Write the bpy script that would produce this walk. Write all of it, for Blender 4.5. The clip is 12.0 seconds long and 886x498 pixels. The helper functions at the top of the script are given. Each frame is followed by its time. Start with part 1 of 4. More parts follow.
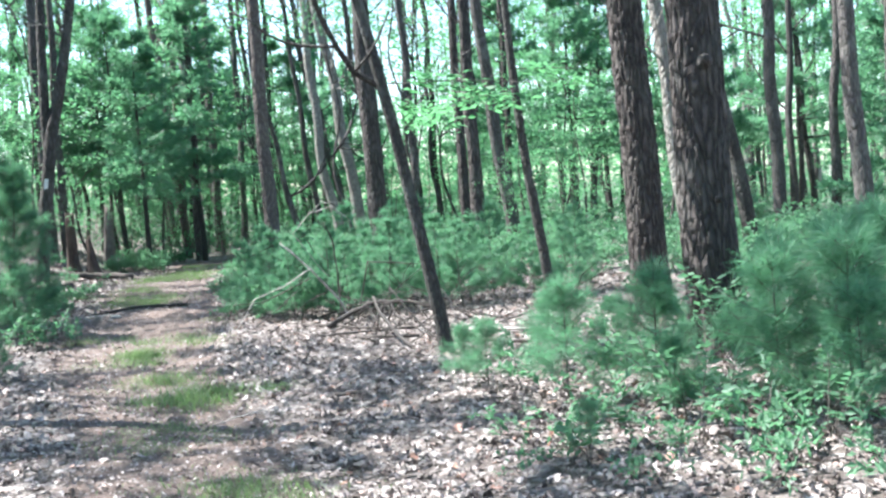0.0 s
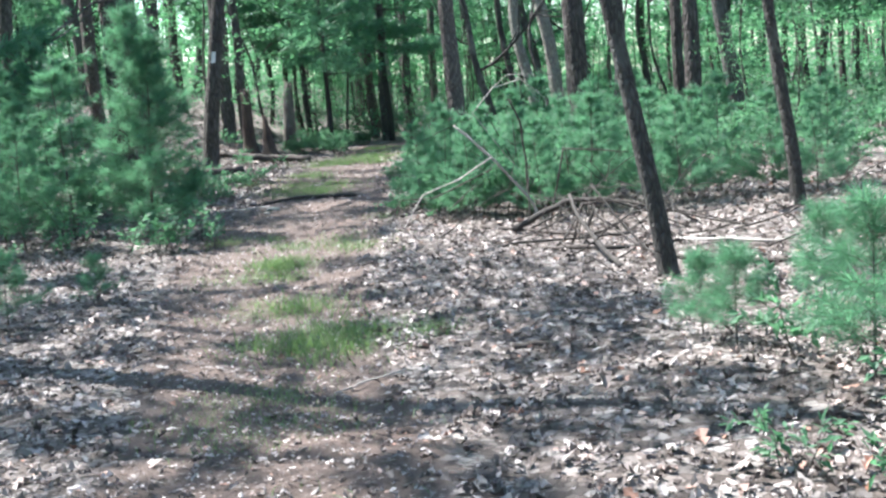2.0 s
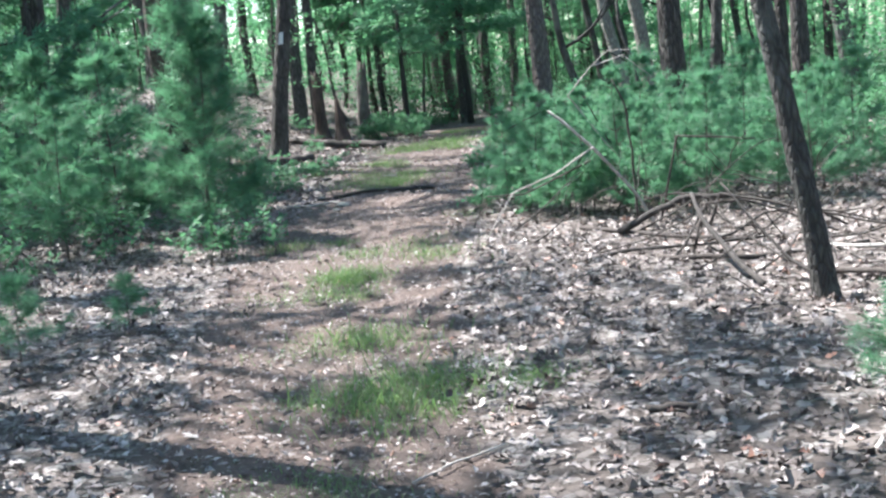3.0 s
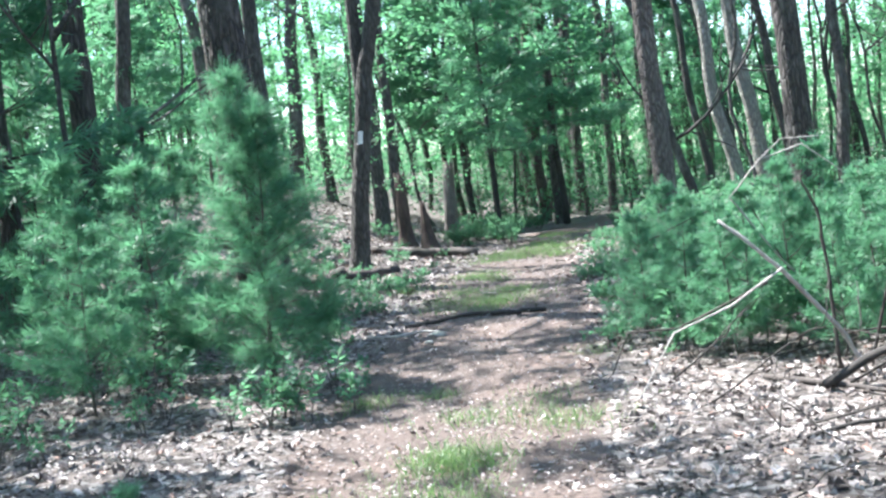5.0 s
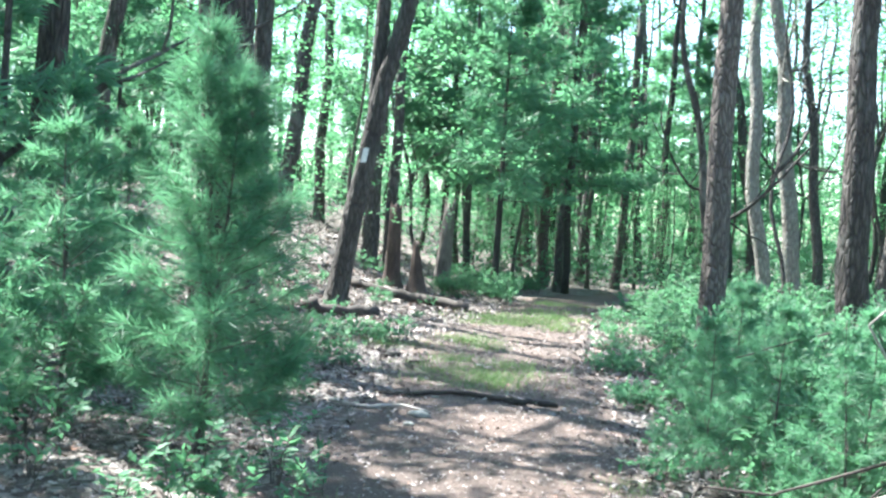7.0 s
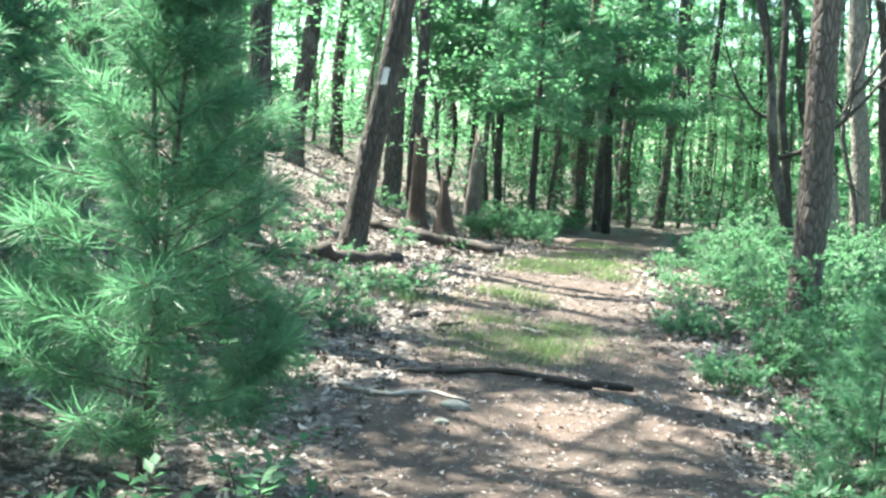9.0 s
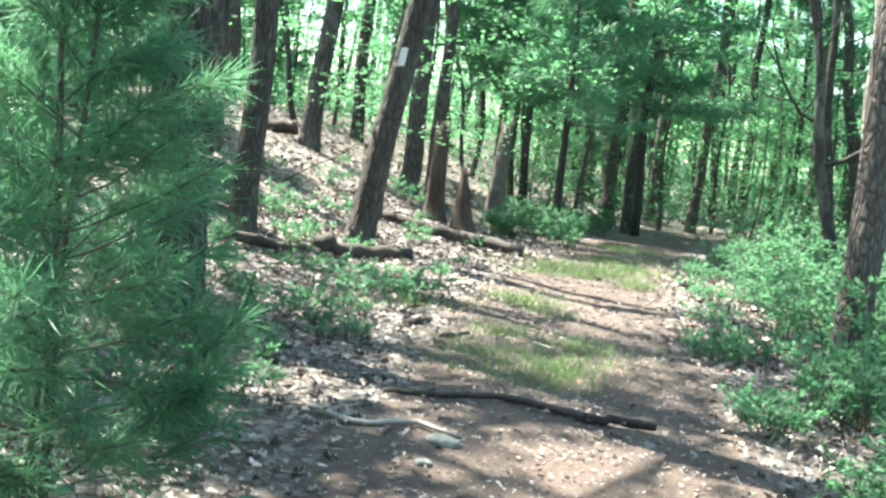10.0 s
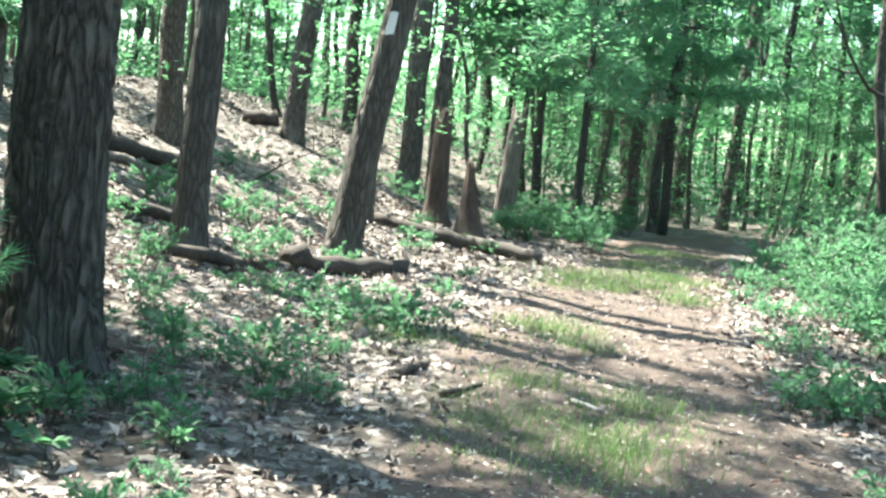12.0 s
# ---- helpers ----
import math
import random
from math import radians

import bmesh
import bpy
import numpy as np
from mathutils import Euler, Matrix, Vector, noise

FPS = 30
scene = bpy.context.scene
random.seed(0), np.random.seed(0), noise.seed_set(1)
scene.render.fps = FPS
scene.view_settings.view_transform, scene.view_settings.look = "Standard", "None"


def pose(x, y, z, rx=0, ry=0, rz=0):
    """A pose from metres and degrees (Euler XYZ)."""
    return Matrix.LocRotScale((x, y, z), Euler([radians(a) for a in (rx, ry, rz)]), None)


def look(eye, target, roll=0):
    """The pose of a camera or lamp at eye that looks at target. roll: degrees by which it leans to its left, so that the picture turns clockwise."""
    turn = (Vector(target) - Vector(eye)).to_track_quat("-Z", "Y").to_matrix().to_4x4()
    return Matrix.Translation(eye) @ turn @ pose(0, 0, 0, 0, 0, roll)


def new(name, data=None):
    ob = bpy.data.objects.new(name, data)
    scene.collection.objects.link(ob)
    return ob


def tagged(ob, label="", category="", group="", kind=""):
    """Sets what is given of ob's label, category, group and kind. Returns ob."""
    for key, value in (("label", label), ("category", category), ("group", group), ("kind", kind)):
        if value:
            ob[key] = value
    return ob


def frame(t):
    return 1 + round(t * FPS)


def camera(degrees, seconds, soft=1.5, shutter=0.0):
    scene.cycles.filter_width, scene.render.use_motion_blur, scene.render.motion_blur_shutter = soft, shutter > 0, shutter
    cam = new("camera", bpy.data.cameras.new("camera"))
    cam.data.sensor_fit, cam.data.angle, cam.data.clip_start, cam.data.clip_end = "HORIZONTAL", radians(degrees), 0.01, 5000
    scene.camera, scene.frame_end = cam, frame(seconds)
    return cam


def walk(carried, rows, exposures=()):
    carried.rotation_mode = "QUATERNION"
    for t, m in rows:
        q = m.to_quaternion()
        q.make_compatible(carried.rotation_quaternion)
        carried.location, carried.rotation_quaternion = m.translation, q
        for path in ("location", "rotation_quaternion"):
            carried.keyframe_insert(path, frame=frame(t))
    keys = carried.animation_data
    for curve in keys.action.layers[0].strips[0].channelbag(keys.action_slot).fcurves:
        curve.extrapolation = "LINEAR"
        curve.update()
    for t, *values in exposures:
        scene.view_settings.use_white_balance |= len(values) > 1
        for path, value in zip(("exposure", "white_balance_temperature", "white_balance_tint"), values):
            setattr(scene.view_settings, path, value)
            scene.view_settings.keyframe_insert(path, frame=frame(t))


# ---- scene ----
cam = camera(40.6, 12.0, soft=2.5)
PATH = [
    (0, (0.066, -0.011, 1.475), (0.249, 1.978, 1.378), -4.0),
    (0.5, (0.214, 0.515, 1.459), (0.386, 2.505, 1.349), -3.1),
    (1, (0.283, 1.135, 1.468), (0.432, 3.121, 1.287), -5.1),
    (1.5, (0.351, 1.962, 1.452), (0.362, 3.949, 1.221), -2.4),
    (2, (0.187, 2.757, 1.411), (0.025, 4.731, 1.135), -4.4),
    (2.5, (0.098, 3.489, 1.37), (-0.125, 5.457, 1.089), -7.1),
    (3, (-0.05, 4.263, 1.422), (-0.342, 6.219, 1.123), -5.4),
    (3.5, (-0.261, 4.85, 1.459), (-0.628, 6.797, 1.18), -8.1),
    (3.7, (-0.316, 5.083, 1.444), (-0.723, 7.026, 1.199), -9.3),
    (5.3, (-0.768, 6.94, 1.486), (-1.192, 8.89, 1.36), -5.1),
    (5.5, (-0.844, 7.14, 1.521), (-1.269, 9.088, 1.37), -3.0),
    (6, (-1.061, 7.658, 1.516), (-1.52, 9.605, 1.495), -1.1),
    (6.5, (-1.258, 8.28, 1.471), (-1.664, 10.237, 1.422), 3.7),
    (8.5, (-1.731, 10.401, 1.428), (-2.056, 12.373, 1.358), 4.3),
    (9, (-1.895, 10.939, 1.395), (-2.296, 12.891, 1.227), 4.3),
    (9.5, (-1.926, 11.452, 1.403), (-2.326, 13.405, 1.243), 6.2),
    (10, (-1.96, 11.974, 1.394), (-2.405, 13.915, 1.206), 6.9),
    (10.5, (-2.075, 12.575, 1.364), (-2.485, 14.522, 1.16), 7.1),
    (11, (-2.149, 13.151, 1.362), (-2.619, 15.082, 1.139), 5.0),
    (11.5, (-2.292, 13.804, 1.256), (-2.8, 15.73, 1.074), 7.0),
    (12, (-2.475, 14.313, 1.291), (-2.93, 16.251, 1.097), 5.9),
]
# the clip's camera opens up towards the end, and turns less blue
EXPOSURE = [
    (0.0, 2.48, 5950, 9), (1.5, 2.35, 5950, 9), (2.5, 2.2, 5950, 10), (3.7, 2.28, 5950, 10),
    (5.5, 2.75, 5800, 7), (6.5, 2.9, 5850, 6), (8.5, 2.92, 6450, 1), (10.0, 2.92, 6600, 0), (12.0, 2.92, 6600, 0),
]
walk(cam, [(t, look(eye, target, roll)) for t, eye, target, roll in PATH], EXPOSURE)

# ---- sky, sun and exposure ----
SUN_AZ, SUN_EL = radians(-68), radians(60)     # clockwise from +y, so the sun stands to the left and a little ahead
world = bpy.data.worlds.new("sky")
scene.world = world
world.use_nodes = True
wn = world.node_tree
sky = wn.nodes.new("ShaderNodeTexSky")
sky.sky_type, sky.sun_disc = "NISHITA", False
sky.sun_elevation, sky.sun_rotation = SUN_EL, SUN_AZ
wn.links.new(sky.outputs[0], wn.nodes["Background"].inputs[0])
wn.nodes["Background"].inputs[1].default_value = 0.09
sun_dir = Vector((math.sin(SUN_AZ) * math.cos(SUN_EL), math.cos(SUN_AZ) * math.cos(SUN_EL), math.sin(SUN_EL)))
sun = new("sun", bpy.data.lights.new("sun", "SUN"))
sun.data.energy, sun.data.angle, sun.data.color = 5.0, radians(0.53), (1.0, 0.94, 0.86)
sun.matrix_world = look(sun_dir * 60, (0, 0, 0))

rng = np.random.default_rng(7)


# ---- materials ----
def nodes(name):
    m = bpy.data.materials.new(name)
    m.use_nodes = True
    t = m.node_tree
    return m, t, t.nodes["Principled BSDF"], t.nodes["Material Output"]


def add(t, kind, **inputs):
    n = t.nodes.new("ShaderNode" + kind)
    for key, value in inputs.items():
        n.inputs[key.replace("_", " ")].default_value = value
    return n


def ramp(t, source, *stops):
    r = t.nodes.new("ShaderNodeValToRGB")
    e = r.color_ramp.elements
    while len(e) < len(stops):
        e.new(0.5)
    for el, (pos, col) in zip(e, stops):
        el.position, el.color = pos, (*col, 1)
    t.links.new(source, r.inputs[0])
    return r


def mix(t, fac, a, b, blend="MIX"):
    n = t.nodes.new("ShaderNodeMix")
    n.data_type, n.blend_type = "RGBA", blend
    for sock, v in ((n.inputs[0], fac), (n.inputs[6], a), (n.inputs[7], b)):
        if hasattr(v, "is_output"):
            t.links.new(v, sock)
        else:
            sock.default_value = v
    return n.outputs[2]


def coords(t, scale, space="Object"):
    c = t.nodes.new("ShaderNodeTexCoord")
    m = add(t, "Mapping", Scale=scale)
    t.links.new(c.outputs[space], m.inputs[0])
    return m.outputs[0]


def tex(t, kind, vec, **inputs):
    n = add(t, "Tex" + kind, **inputs)
    t.links.new(vec, n.inputs["Vector"])
    return n


def bump(t, height, bsdf, strength, distance):
    b = add(t, "Bump", Strength=strength, Distance=distance)
    t.links.new(height, b.inputs["Height"])
    t.links.new(b.outputs[0], bsdf.inputs["Normal"])


def leaf_material(name, dark, mid, light, through_light, share=0.42, rough=0.45):
    """Thin leaf: reflects, glows when lit from behind; every leaf has its own shade."""
    m, t, b, out = nodes(name)
    g = t.nodes.new("ShaderNodeNewGeometry")
    r = ramp(t, g.outputs["Random Per Island"], (0.0, dark), (0.55, mid), (1.0, light))
    n = tex(t, "Noise", coords(t, (0.35, 0.35, 0.35)), Scale=1.0, Detail=2.0)
    col = mix(t, 0.35, r.outputs[0], ramp(t, n.outputs[0], (0.3, dark), (0.7, light)).outputs[0])
    t.links.new(col, b.inputs["Base Color"])
    b.inputs["Roughness"].default_value = rough
    tr = t.nodes.new("ShaderNodeBsdfTranslucent")
    t.links.new(mix(t, 0.6, col, (*through_light, 1)), tr.inputs[0])
    mx = add(t, "MixShader", Fac=share)
    t.links.new(b.outputs[0], mx.inputs[1])
    t.links.new(tr.outputs[0], mx.inputs[2])
    t.links.new(mx.outputs[0], out.inputs[0])
    return m


def bark_material(name, deep, mid, high, stretch=0.22, size=16.0, lichen=0.25, strength=0.8):
    m, t, b, out = nodes(name)
    v = coords(t, (1, 1, stretch))
    warp = tex(t, "Noise", v, Scale=6.0, Detail=3.0)
    vm = t.nodes.new("ShaderNodeVectorMath")
    vm.operation = "MULTIPLY_ADD"
    vm.inputs[1].default_value = (0.12, 0.12, 0.12)
    t.links.new(warp.outputs[1], vm.inputs[0])
    t.links.new(v, vm.inputs[2])
    cell = tex(t, "Voronoi", vm.outputs[0], Scale=size)
    cell.feature = "DISTANCE_TO_EDGE"
    grain = tex(t, "Noise", coords(t, (1, 1, 0.3)), Scale=55.0, Detail=6.0, Roughness=0.7)
    plate = ramp(t, cell.outputs[0], (0.03, deep), (0.16, mid), (0.5, high))
    col = mix(t, 0.38, plate.outputs[0], ramp(t, grain.outputs[0], (0.3, deep), (0.72, high)).outputs[0])
    blot = tex(t, "Noise", coords(t, (1, 1, 0.6)), Scale=2.3, Detail=4.0, Roughness=0.65)
    spot = ramp(t, blot.outputs[0], (0.52, (0, 0, 0)), (0.66, (lichen, lichen, lichen)))
    col = mix(t, spot.outputs[0], col, (0.26, 0.27, 0.24, 1))
    info = t.nodes.new("ShaderNodeObjectInfo")
    col = mix(t, 1.0, col, ramp(t, info.outputs["Random"], (0.0, (0.75, 0.74, 0.73)), (1.0, (1.15, 1.15, 1.15))).outputs[0], "MULTIPLY")
    t.links.new(col, b.inputs["Base Color"])
    b.inputs["Roughness"].default_value = 0.9
    h = t.nodes.new("ShaderNodeMath")
    h.operation = "MULTIPLY_ADD"
    h.inputs[1].default_value = 0.35
    t.links.new(grain.outputs[0], h.inputs[0])
    t.links.new(ramp(t, cell.outputs[0], (0.0, (0, 0, 0)), (0.25, (1, 1, 1))).outputs[0], h.inputs[2])
    bump(t, h.outputs[0], b, strength, 0.03)
    return m


def wood_material(name, a, b_, c, stretch=(1, 1, 1)):
    m, t, b, out = nodes(name)
    n = tex(t, "Noise", coords(t, stretch), Scale=28.0, Detail=6.0, Roughness=0.7)
    big = tex(t, "Noise", coords(t, (1, 1, 1)), Scale=3.0, Detail=3.0)
    col = mix(t, 0.4, ramp(t, n.outputs[0], (0.3, a), (0.5, b_), (0.72, c)).outputs[0], ramp(t, big.outputs[0], (0.35, a), (0.65, c)).outputs[0])
    t.links.new(col, b.inputs["Base Color"])
    b.inputs["Roughness"].default_value = 0.88
    bump(t, n.outputs[0], b, 0.6, 0.012)
    return m


def ground_material():
    """Forest floor: dry oak leaves and needles over dark soil; the trodden trail shows more soil and reddish needles."""
    m, t, b, out = nodes("forest_floor")
    v = coords(t, (1, 1, 1))
    warp = tex(t, "Noise", v, Scale=9.0, Detail=3.0)
    vm = t.nodes.new("ShaderNodeVectorMath")
    vm.operation = "MULTIPLY_ADD"
    vm.inputs[1].default_value = (0.08, 0.08, 0.08)
    t.links.new(warp.outputs[1], vm.inputs[0])
    t.links.new(v, vm.inputs[2])
    flake = tex(t, "Voronoi", vm.outputs[0], Scale=17.0)
    edge = tex(t, "Voronoi", vm.outputs[0], Scale=17.0)
    edge.feature = "DISTANCE_TO_EDGE"
    fine = tex(t, "Noise", v, Scale=70.0, Detail=5.0, Roughness=0.75)
    broad = tex(t, "Noise", v, Scale=0.9, Detail=4.0)
    sep = t.nodes.new("ShaderNodeSeparateColor")
    t.links.new(flake.outputs["Color"], sep.inputs[0])
    leaf = ramp(t, sep.outputs[0], (0.0, (0.055, 0.042, 0.035)), (0.4, (0.12, 0.096, 0.084)), (0.75, (0.2, 0.175, 0.16)), (1.0, (0.3, 0.275, 0.257)))
    leaf_col = mix(t, ramp(t, edge.outputs[0], (0.0, (0.75, 0.75, 0.75)), (0.10, (0, 0, 0))).outputs[0], leaf.outputs[0], (0.035, 0.026, 0.02, 1))
    soil = ramp(t, fine.outputs[0], (0.25, (0.028, 0.021, 0.018)), (0.5, (0.085, 0.062, 0.052)), (0.75, (0.19, 0.148, 0.13)))
    soil_col = mix(t, 0.3, soil.outputs[0], ramp(t, broad.outputs[0], (0.35, (0.085, 0.061, 0.05)), (0.65, (0.17, 0.11, 0.085))).outputs[0])
    at = t.nodes.new("ShaderNodeAttribute")
    at.attribute_name = "trodden"
    f = t.nodes.new("ShaderNodeMath")
    f.operation = "MULTIPLY_ADD"
    f.inputs[1].default_value = 0.7
    t.links.new(broad.outputs[0], f.inputs[0])
    t.links.new(at.outputs["Fac"], f.inputs[2])
    k = ramp(t, f.outputs[0], (0.55, (0, 0, 0)), (0.85, (1, 1, 1)))
    t.links.new(mix(t, k.outputs[0], leaf_col, soil_col), b.inputs["Base Color"])
    b.inputs["Roughness"].default_value = 0.92
    h = t.nodes.new("ShaderNodeMath")
    h.operation = "ADD"
    t.links.new(fine.outputs[0], h.inputs[0])
    t.links.new(sep.outputs[1], h.inputs[1])
    bump(t, h.outputs[0], b, 0.8, 0.03)
    return m


def litter_material():
    m, t, b, out = nodes("dry_leaf")
    g = t.nodes.new("ShaderNodeNewGeometry")
    r = ramp(t, g.outputs["Random Per Island"], (0.0, (0.036, 0.027, 0.023)), (0.3, (0.10, 0.076, 0.067)), (0.6, (0.20, 0.168, 0.153)), (0.92, (0.40, 0.355, 0.335)), (1.0, (0.26, 0.13, 0.085)))
    n = tex(t, "Noise", coords(t, (1, 1, 1)), Scale=60.0, Detail=3.0)
    col = mix(t, 0.5, r.outputs[0], ramp(t, n.outputs[0], (0.3, (0.6, 0.6, 0.6)), (0.7, (1.3, 1.3, 1.3))).outputs[0], "MULTIPLY")
    t.links.new(col, b.inputs["Base Color"])
    b.inputs["Roughness"].default_value = 0.6
    return m


BARK_PINE = bark_material("pine_bark", (0.010, 0.008, 0.007), (0.056, 0.045, 0.040), (0.16, 0.134, 0.122), 0.22, 17.0, 0.2, 1.0)
BARK_OAK = bark_material("oak_bark", (0.03, 0.026, 0.023), (0.08, 0.07, 0.064), (0.17, 0.155, 0.145), 0.2, 24.0, 0.35)
BARK_PALE = bark_material("pale_bark", (0.12, 0.11, 0.095), (0.25, 0.23, 0.2), (0.4, 0.38, 0.34), 0.3, 20.0, 0.5)
BARK_RED = bark_material("red_pine_bark", (0.045, 0.034, 0.03), (0.12, 0.095, 0.085), (0.22, 0.185, 0.168), 0.3, 26.0, 0.1)
BARK_YOUNG = bark_material("young_bark", (0.035, 0.031, 0.026), (0.085, 0.076, 0.064), (0.15, 0.138, 0.118), 0.4, 40.0, 0.2, 0.4)
LEAF = leaf_material("oak_leaf", (0.03, 0.098, 0.05), (0.054, 0.16, 0.074), (0.105, 0.235, 0.09), (0.17, 0.45, 0.19), 0.55, 0.6)
LEAF_LOW = leaf_material("shrub_leaf", (0.042, 0.108, 0.064), (0.072, 0.165, 0.094), (0.12, 0.245, 0.125), (0.15, 0.37, 0.17), 0.5, 0.6)
NEEDLE = leaf_material("pine_needle", (0.042, 0.118, 0.074), (0.07, 0.178, 0.104), (0.118, 0.245, 0.135), (0.15, 0.37, 0.18), 0.53, 0.5)
GRASS = leaf_material("grass_blade", (0.06, 0.12, 0.05), (0.105, 0.19, 0.07), (0.22, 0.26, 0.12), (0.2, 0.36, 0.1), 0.38)
DEAD = wood_material("weathered_wood", (0.16, 0.14, 0.125), (0.3, 0.275, 0.25), (0.46, 0.43, 0.4))
DARKWOOD = wood_material("damp_dead_wood", (0.014, 0.011, 0.009), (0.036, 0.028, 0.024), (0.085, 0.069, 0.059))
ROT = wood_material("rotten_red_wood", (0.02, 0.013, 0.011), (0.052, 0.033, 0.027), (0.11, 0.075, 0.062), (1, 1, 0.25))
BRUSHWOOD = wood_material("dark_brushwood", (0.010, 0.008, 0.007), (0.026, 0.021, 0.018), (0.06, 0.05, 0.043))
SNAG = wood_material("grey_snag_wood", (0.045, 0.036, 0.031), (0.11, 0.092, 0.082), (0.23, 0.2, 0.18), (1, 1, 0.2))
PAINT = wood_material("white_paint", (0.6, 0.6, 0.58), (0.74, 0.74, 0.72), (0.82, 0.82, 0.8))
STONE = wood_material("grey_stone", (0.09, 0.092, 0.086), (0.16, 0.165, 0.152), (0.25, 0.255, 0.24))
FLOOR = ground_material()
LITTER = litter_material()


# ---- meshes ----
def mesh_from(name, verts, faces, material, smooth=False):
    me = bpy.data.meshes.new(name)
    verts = np.asarray(verts, np.float32)
    faces = np.asarray(faces, np.int32)
    n, k = faces.shape
    me.vertices.add(len(verts))
    me.vertices.foreach_set("co", verts.ravel())
    me.loops.add(n * k)
    me.loops.foreach_set("vertex_index", faces.ravel())
    me.polygons.add(n)
    me.polygons.foreach_set("loop_start", np.arange(0, n * k, k, dtype=np.int32))
    me.polygons.foreach_set("loop_total", np.full(n, k, np.int32))
    me.polygons.foreach_set("use_smooth", np.full(n, smooth))
    me.update(calc_edges=True)
    me.materials.append(material)
    return me


def child(name, me, parent, label="", m=None):
    ob = new(name, me)
    ob.parent = parent
    if m is not None:
        ob.matrix_basis = m
    return tagged(ob, label)


def base(name, x, y, z, label, category, group="", kind="", turn=0.0, scale=1.0):
    ob = new(name)
    ob.empty_display_size = 0.1
    ob.location, ob.rotation_euler, ob.scale = (x, y, z), (0, 0, turn), (scale,) * 3
    return tagged(ob, label, category, group, kind)


class Shape:
    """Gathers tubes of quads; make() gives one mesh."""

    def __init__(self):
        self.v, self.f, self.n = [], [], 0

    def tube(self, pts, radii, sides=8, knobs=0.0):
        pts, radii = np.asarray(pts, float), np.asarray(radii, float)
        d = np.gradient(pts, axis=0)
        d /= np.linalg.norm(d, axis=1)[:, None] + 1e-9
        ref = np.array([0.0, 1.0, 0.0]) if abs(d[0][1]) < 0.8 else np.array([1.0, 0.0, 0.0])
        u = np.cross(d, ref)
        u /= np.linalg.norm(u, axis=1)[:, None]
        w = np.cross(d, u)
        a = np.arange(sides) / sides * 2 * math.pi
        r = radii[:, None] * (1 + knobs * rng.normal(size=(len(pts), sides)))
        ring = pts[:, None] + r[..., None] * (np.cos(a)[None, :, None] * u[:, None] + np.sin(a)[None, :, None] * w[:, None])
        i, j = np.meshgrid(np.arange(len(pts) - 1), np.arange(sides), indexing="ij")
        q = np.stack([i * sides + j, i * sides + (j + 1) % sides, (i + 1) * sides + (j + 1) % sides, (i + 1) * sides + j], -1).reshape(-1, 4)
        self.v.append(ring.reshape(-1, 3))
        self.f.append(q + self.n)
        self.n += len(pts) * sides
        first = self.n - len(pts) * sides
        for end, ring0 in ((0, first), (1, first + (len(pts) - 1) * sides)):          # closed ends
            self.v.append(pts[-1 if end else 0][None])
            self.f.append(self.cap(ring0, self.n, sides, end))
            self.n += 1

    def cap(self, s, c, sides, end):
        k = np.arange(0, sides, 2)
        q = np.stack([s + k, s + (k + 1) % sides, s + (k + 2) % sides, np.full(len(k), c)], -1)
        return q[:, ::-1] if end == 0 else q

    def pieces(self, name, material):
        """Each tube as a mesh of its own."""
        out = []
        for i in range(0, len(self.v), 3):
            vs, fs = self.v[i:i + 3], self.f[i:i + 3]
            low = min(f.min() for f in fs)
            out.append(mesh_from(name, np.concatenate(vs), np.concatenate(fs) - low, material, True))
        return out

    def make(self, name, material, smooth=True):
        return mesh_from(name, np.concatenate(self.v), np.concatenate(self.f), material, smooth)


def unit(v):
    return v / (np.linalg.norm(v, axis=-1, keepdims=True) + 1e-9)


def leaves(name, at, along, normal, length, width, material, fold=0.18):
    """Pointed leaves, folded at the midrib: one island of two triangles' pairs each."""
    n = len(at)
    along = unit(along)
    side = unit(np.cross(along, normal))
    up = np.cross(side, along)
    L, W = np.broadcast_to(length, n)[:, None], np.broadcast_to(width, n)[:, None]
    v = np.stack([at, at + along * L * 0.45 + side * W * 0.5 + up * W * fold, at + along * L, at + along * L * 0.45 - side * W * 0.5 + up * W * fold], 1)
    k = np.arange(n)[:, None] * 4
    f = np.concatenate([k + [0, 1, 2], k + [0, 2, 3]])
    return mesh_from(name, v.reshape(-1, 3), f, material)


def needles(name, at, along, length, width, material):
    n = len(at)
    side = unit(np.cross(unit(along), rng.normal(size=(n, 3))))
    L = np.broadcast_to(length, n)[:, None]
    W = np.broadcast_to(width, n)[:, None]
    mid = at + unit(along) * L * 0.45 - side * W * 0.5
    v = np.stack([at, mid, at + unit(along) * L, mid + side * W], 1)
    if width > 0.005:
        v, f = v[:, :3] + (side * W * [[0.5]])[:, None] * np.array([0, -1, 0])[None, :, None], np.arange(n)[:, None] * 3 + [0, 1, 2]
    else:
        k = np.arange(n)[:, None] * 4
        f = np.concatenate([k + [0, 1, 2], k + [0, 2, 3]])
    return mesh_from(name, v.reshape(-1, 3), f, material)


# ---- the lie of the land ----
def step(a, b, v):
    t = np.clip((v - a) / (b - a), 0, 1)
    return t * t * (3 - 2 * t)


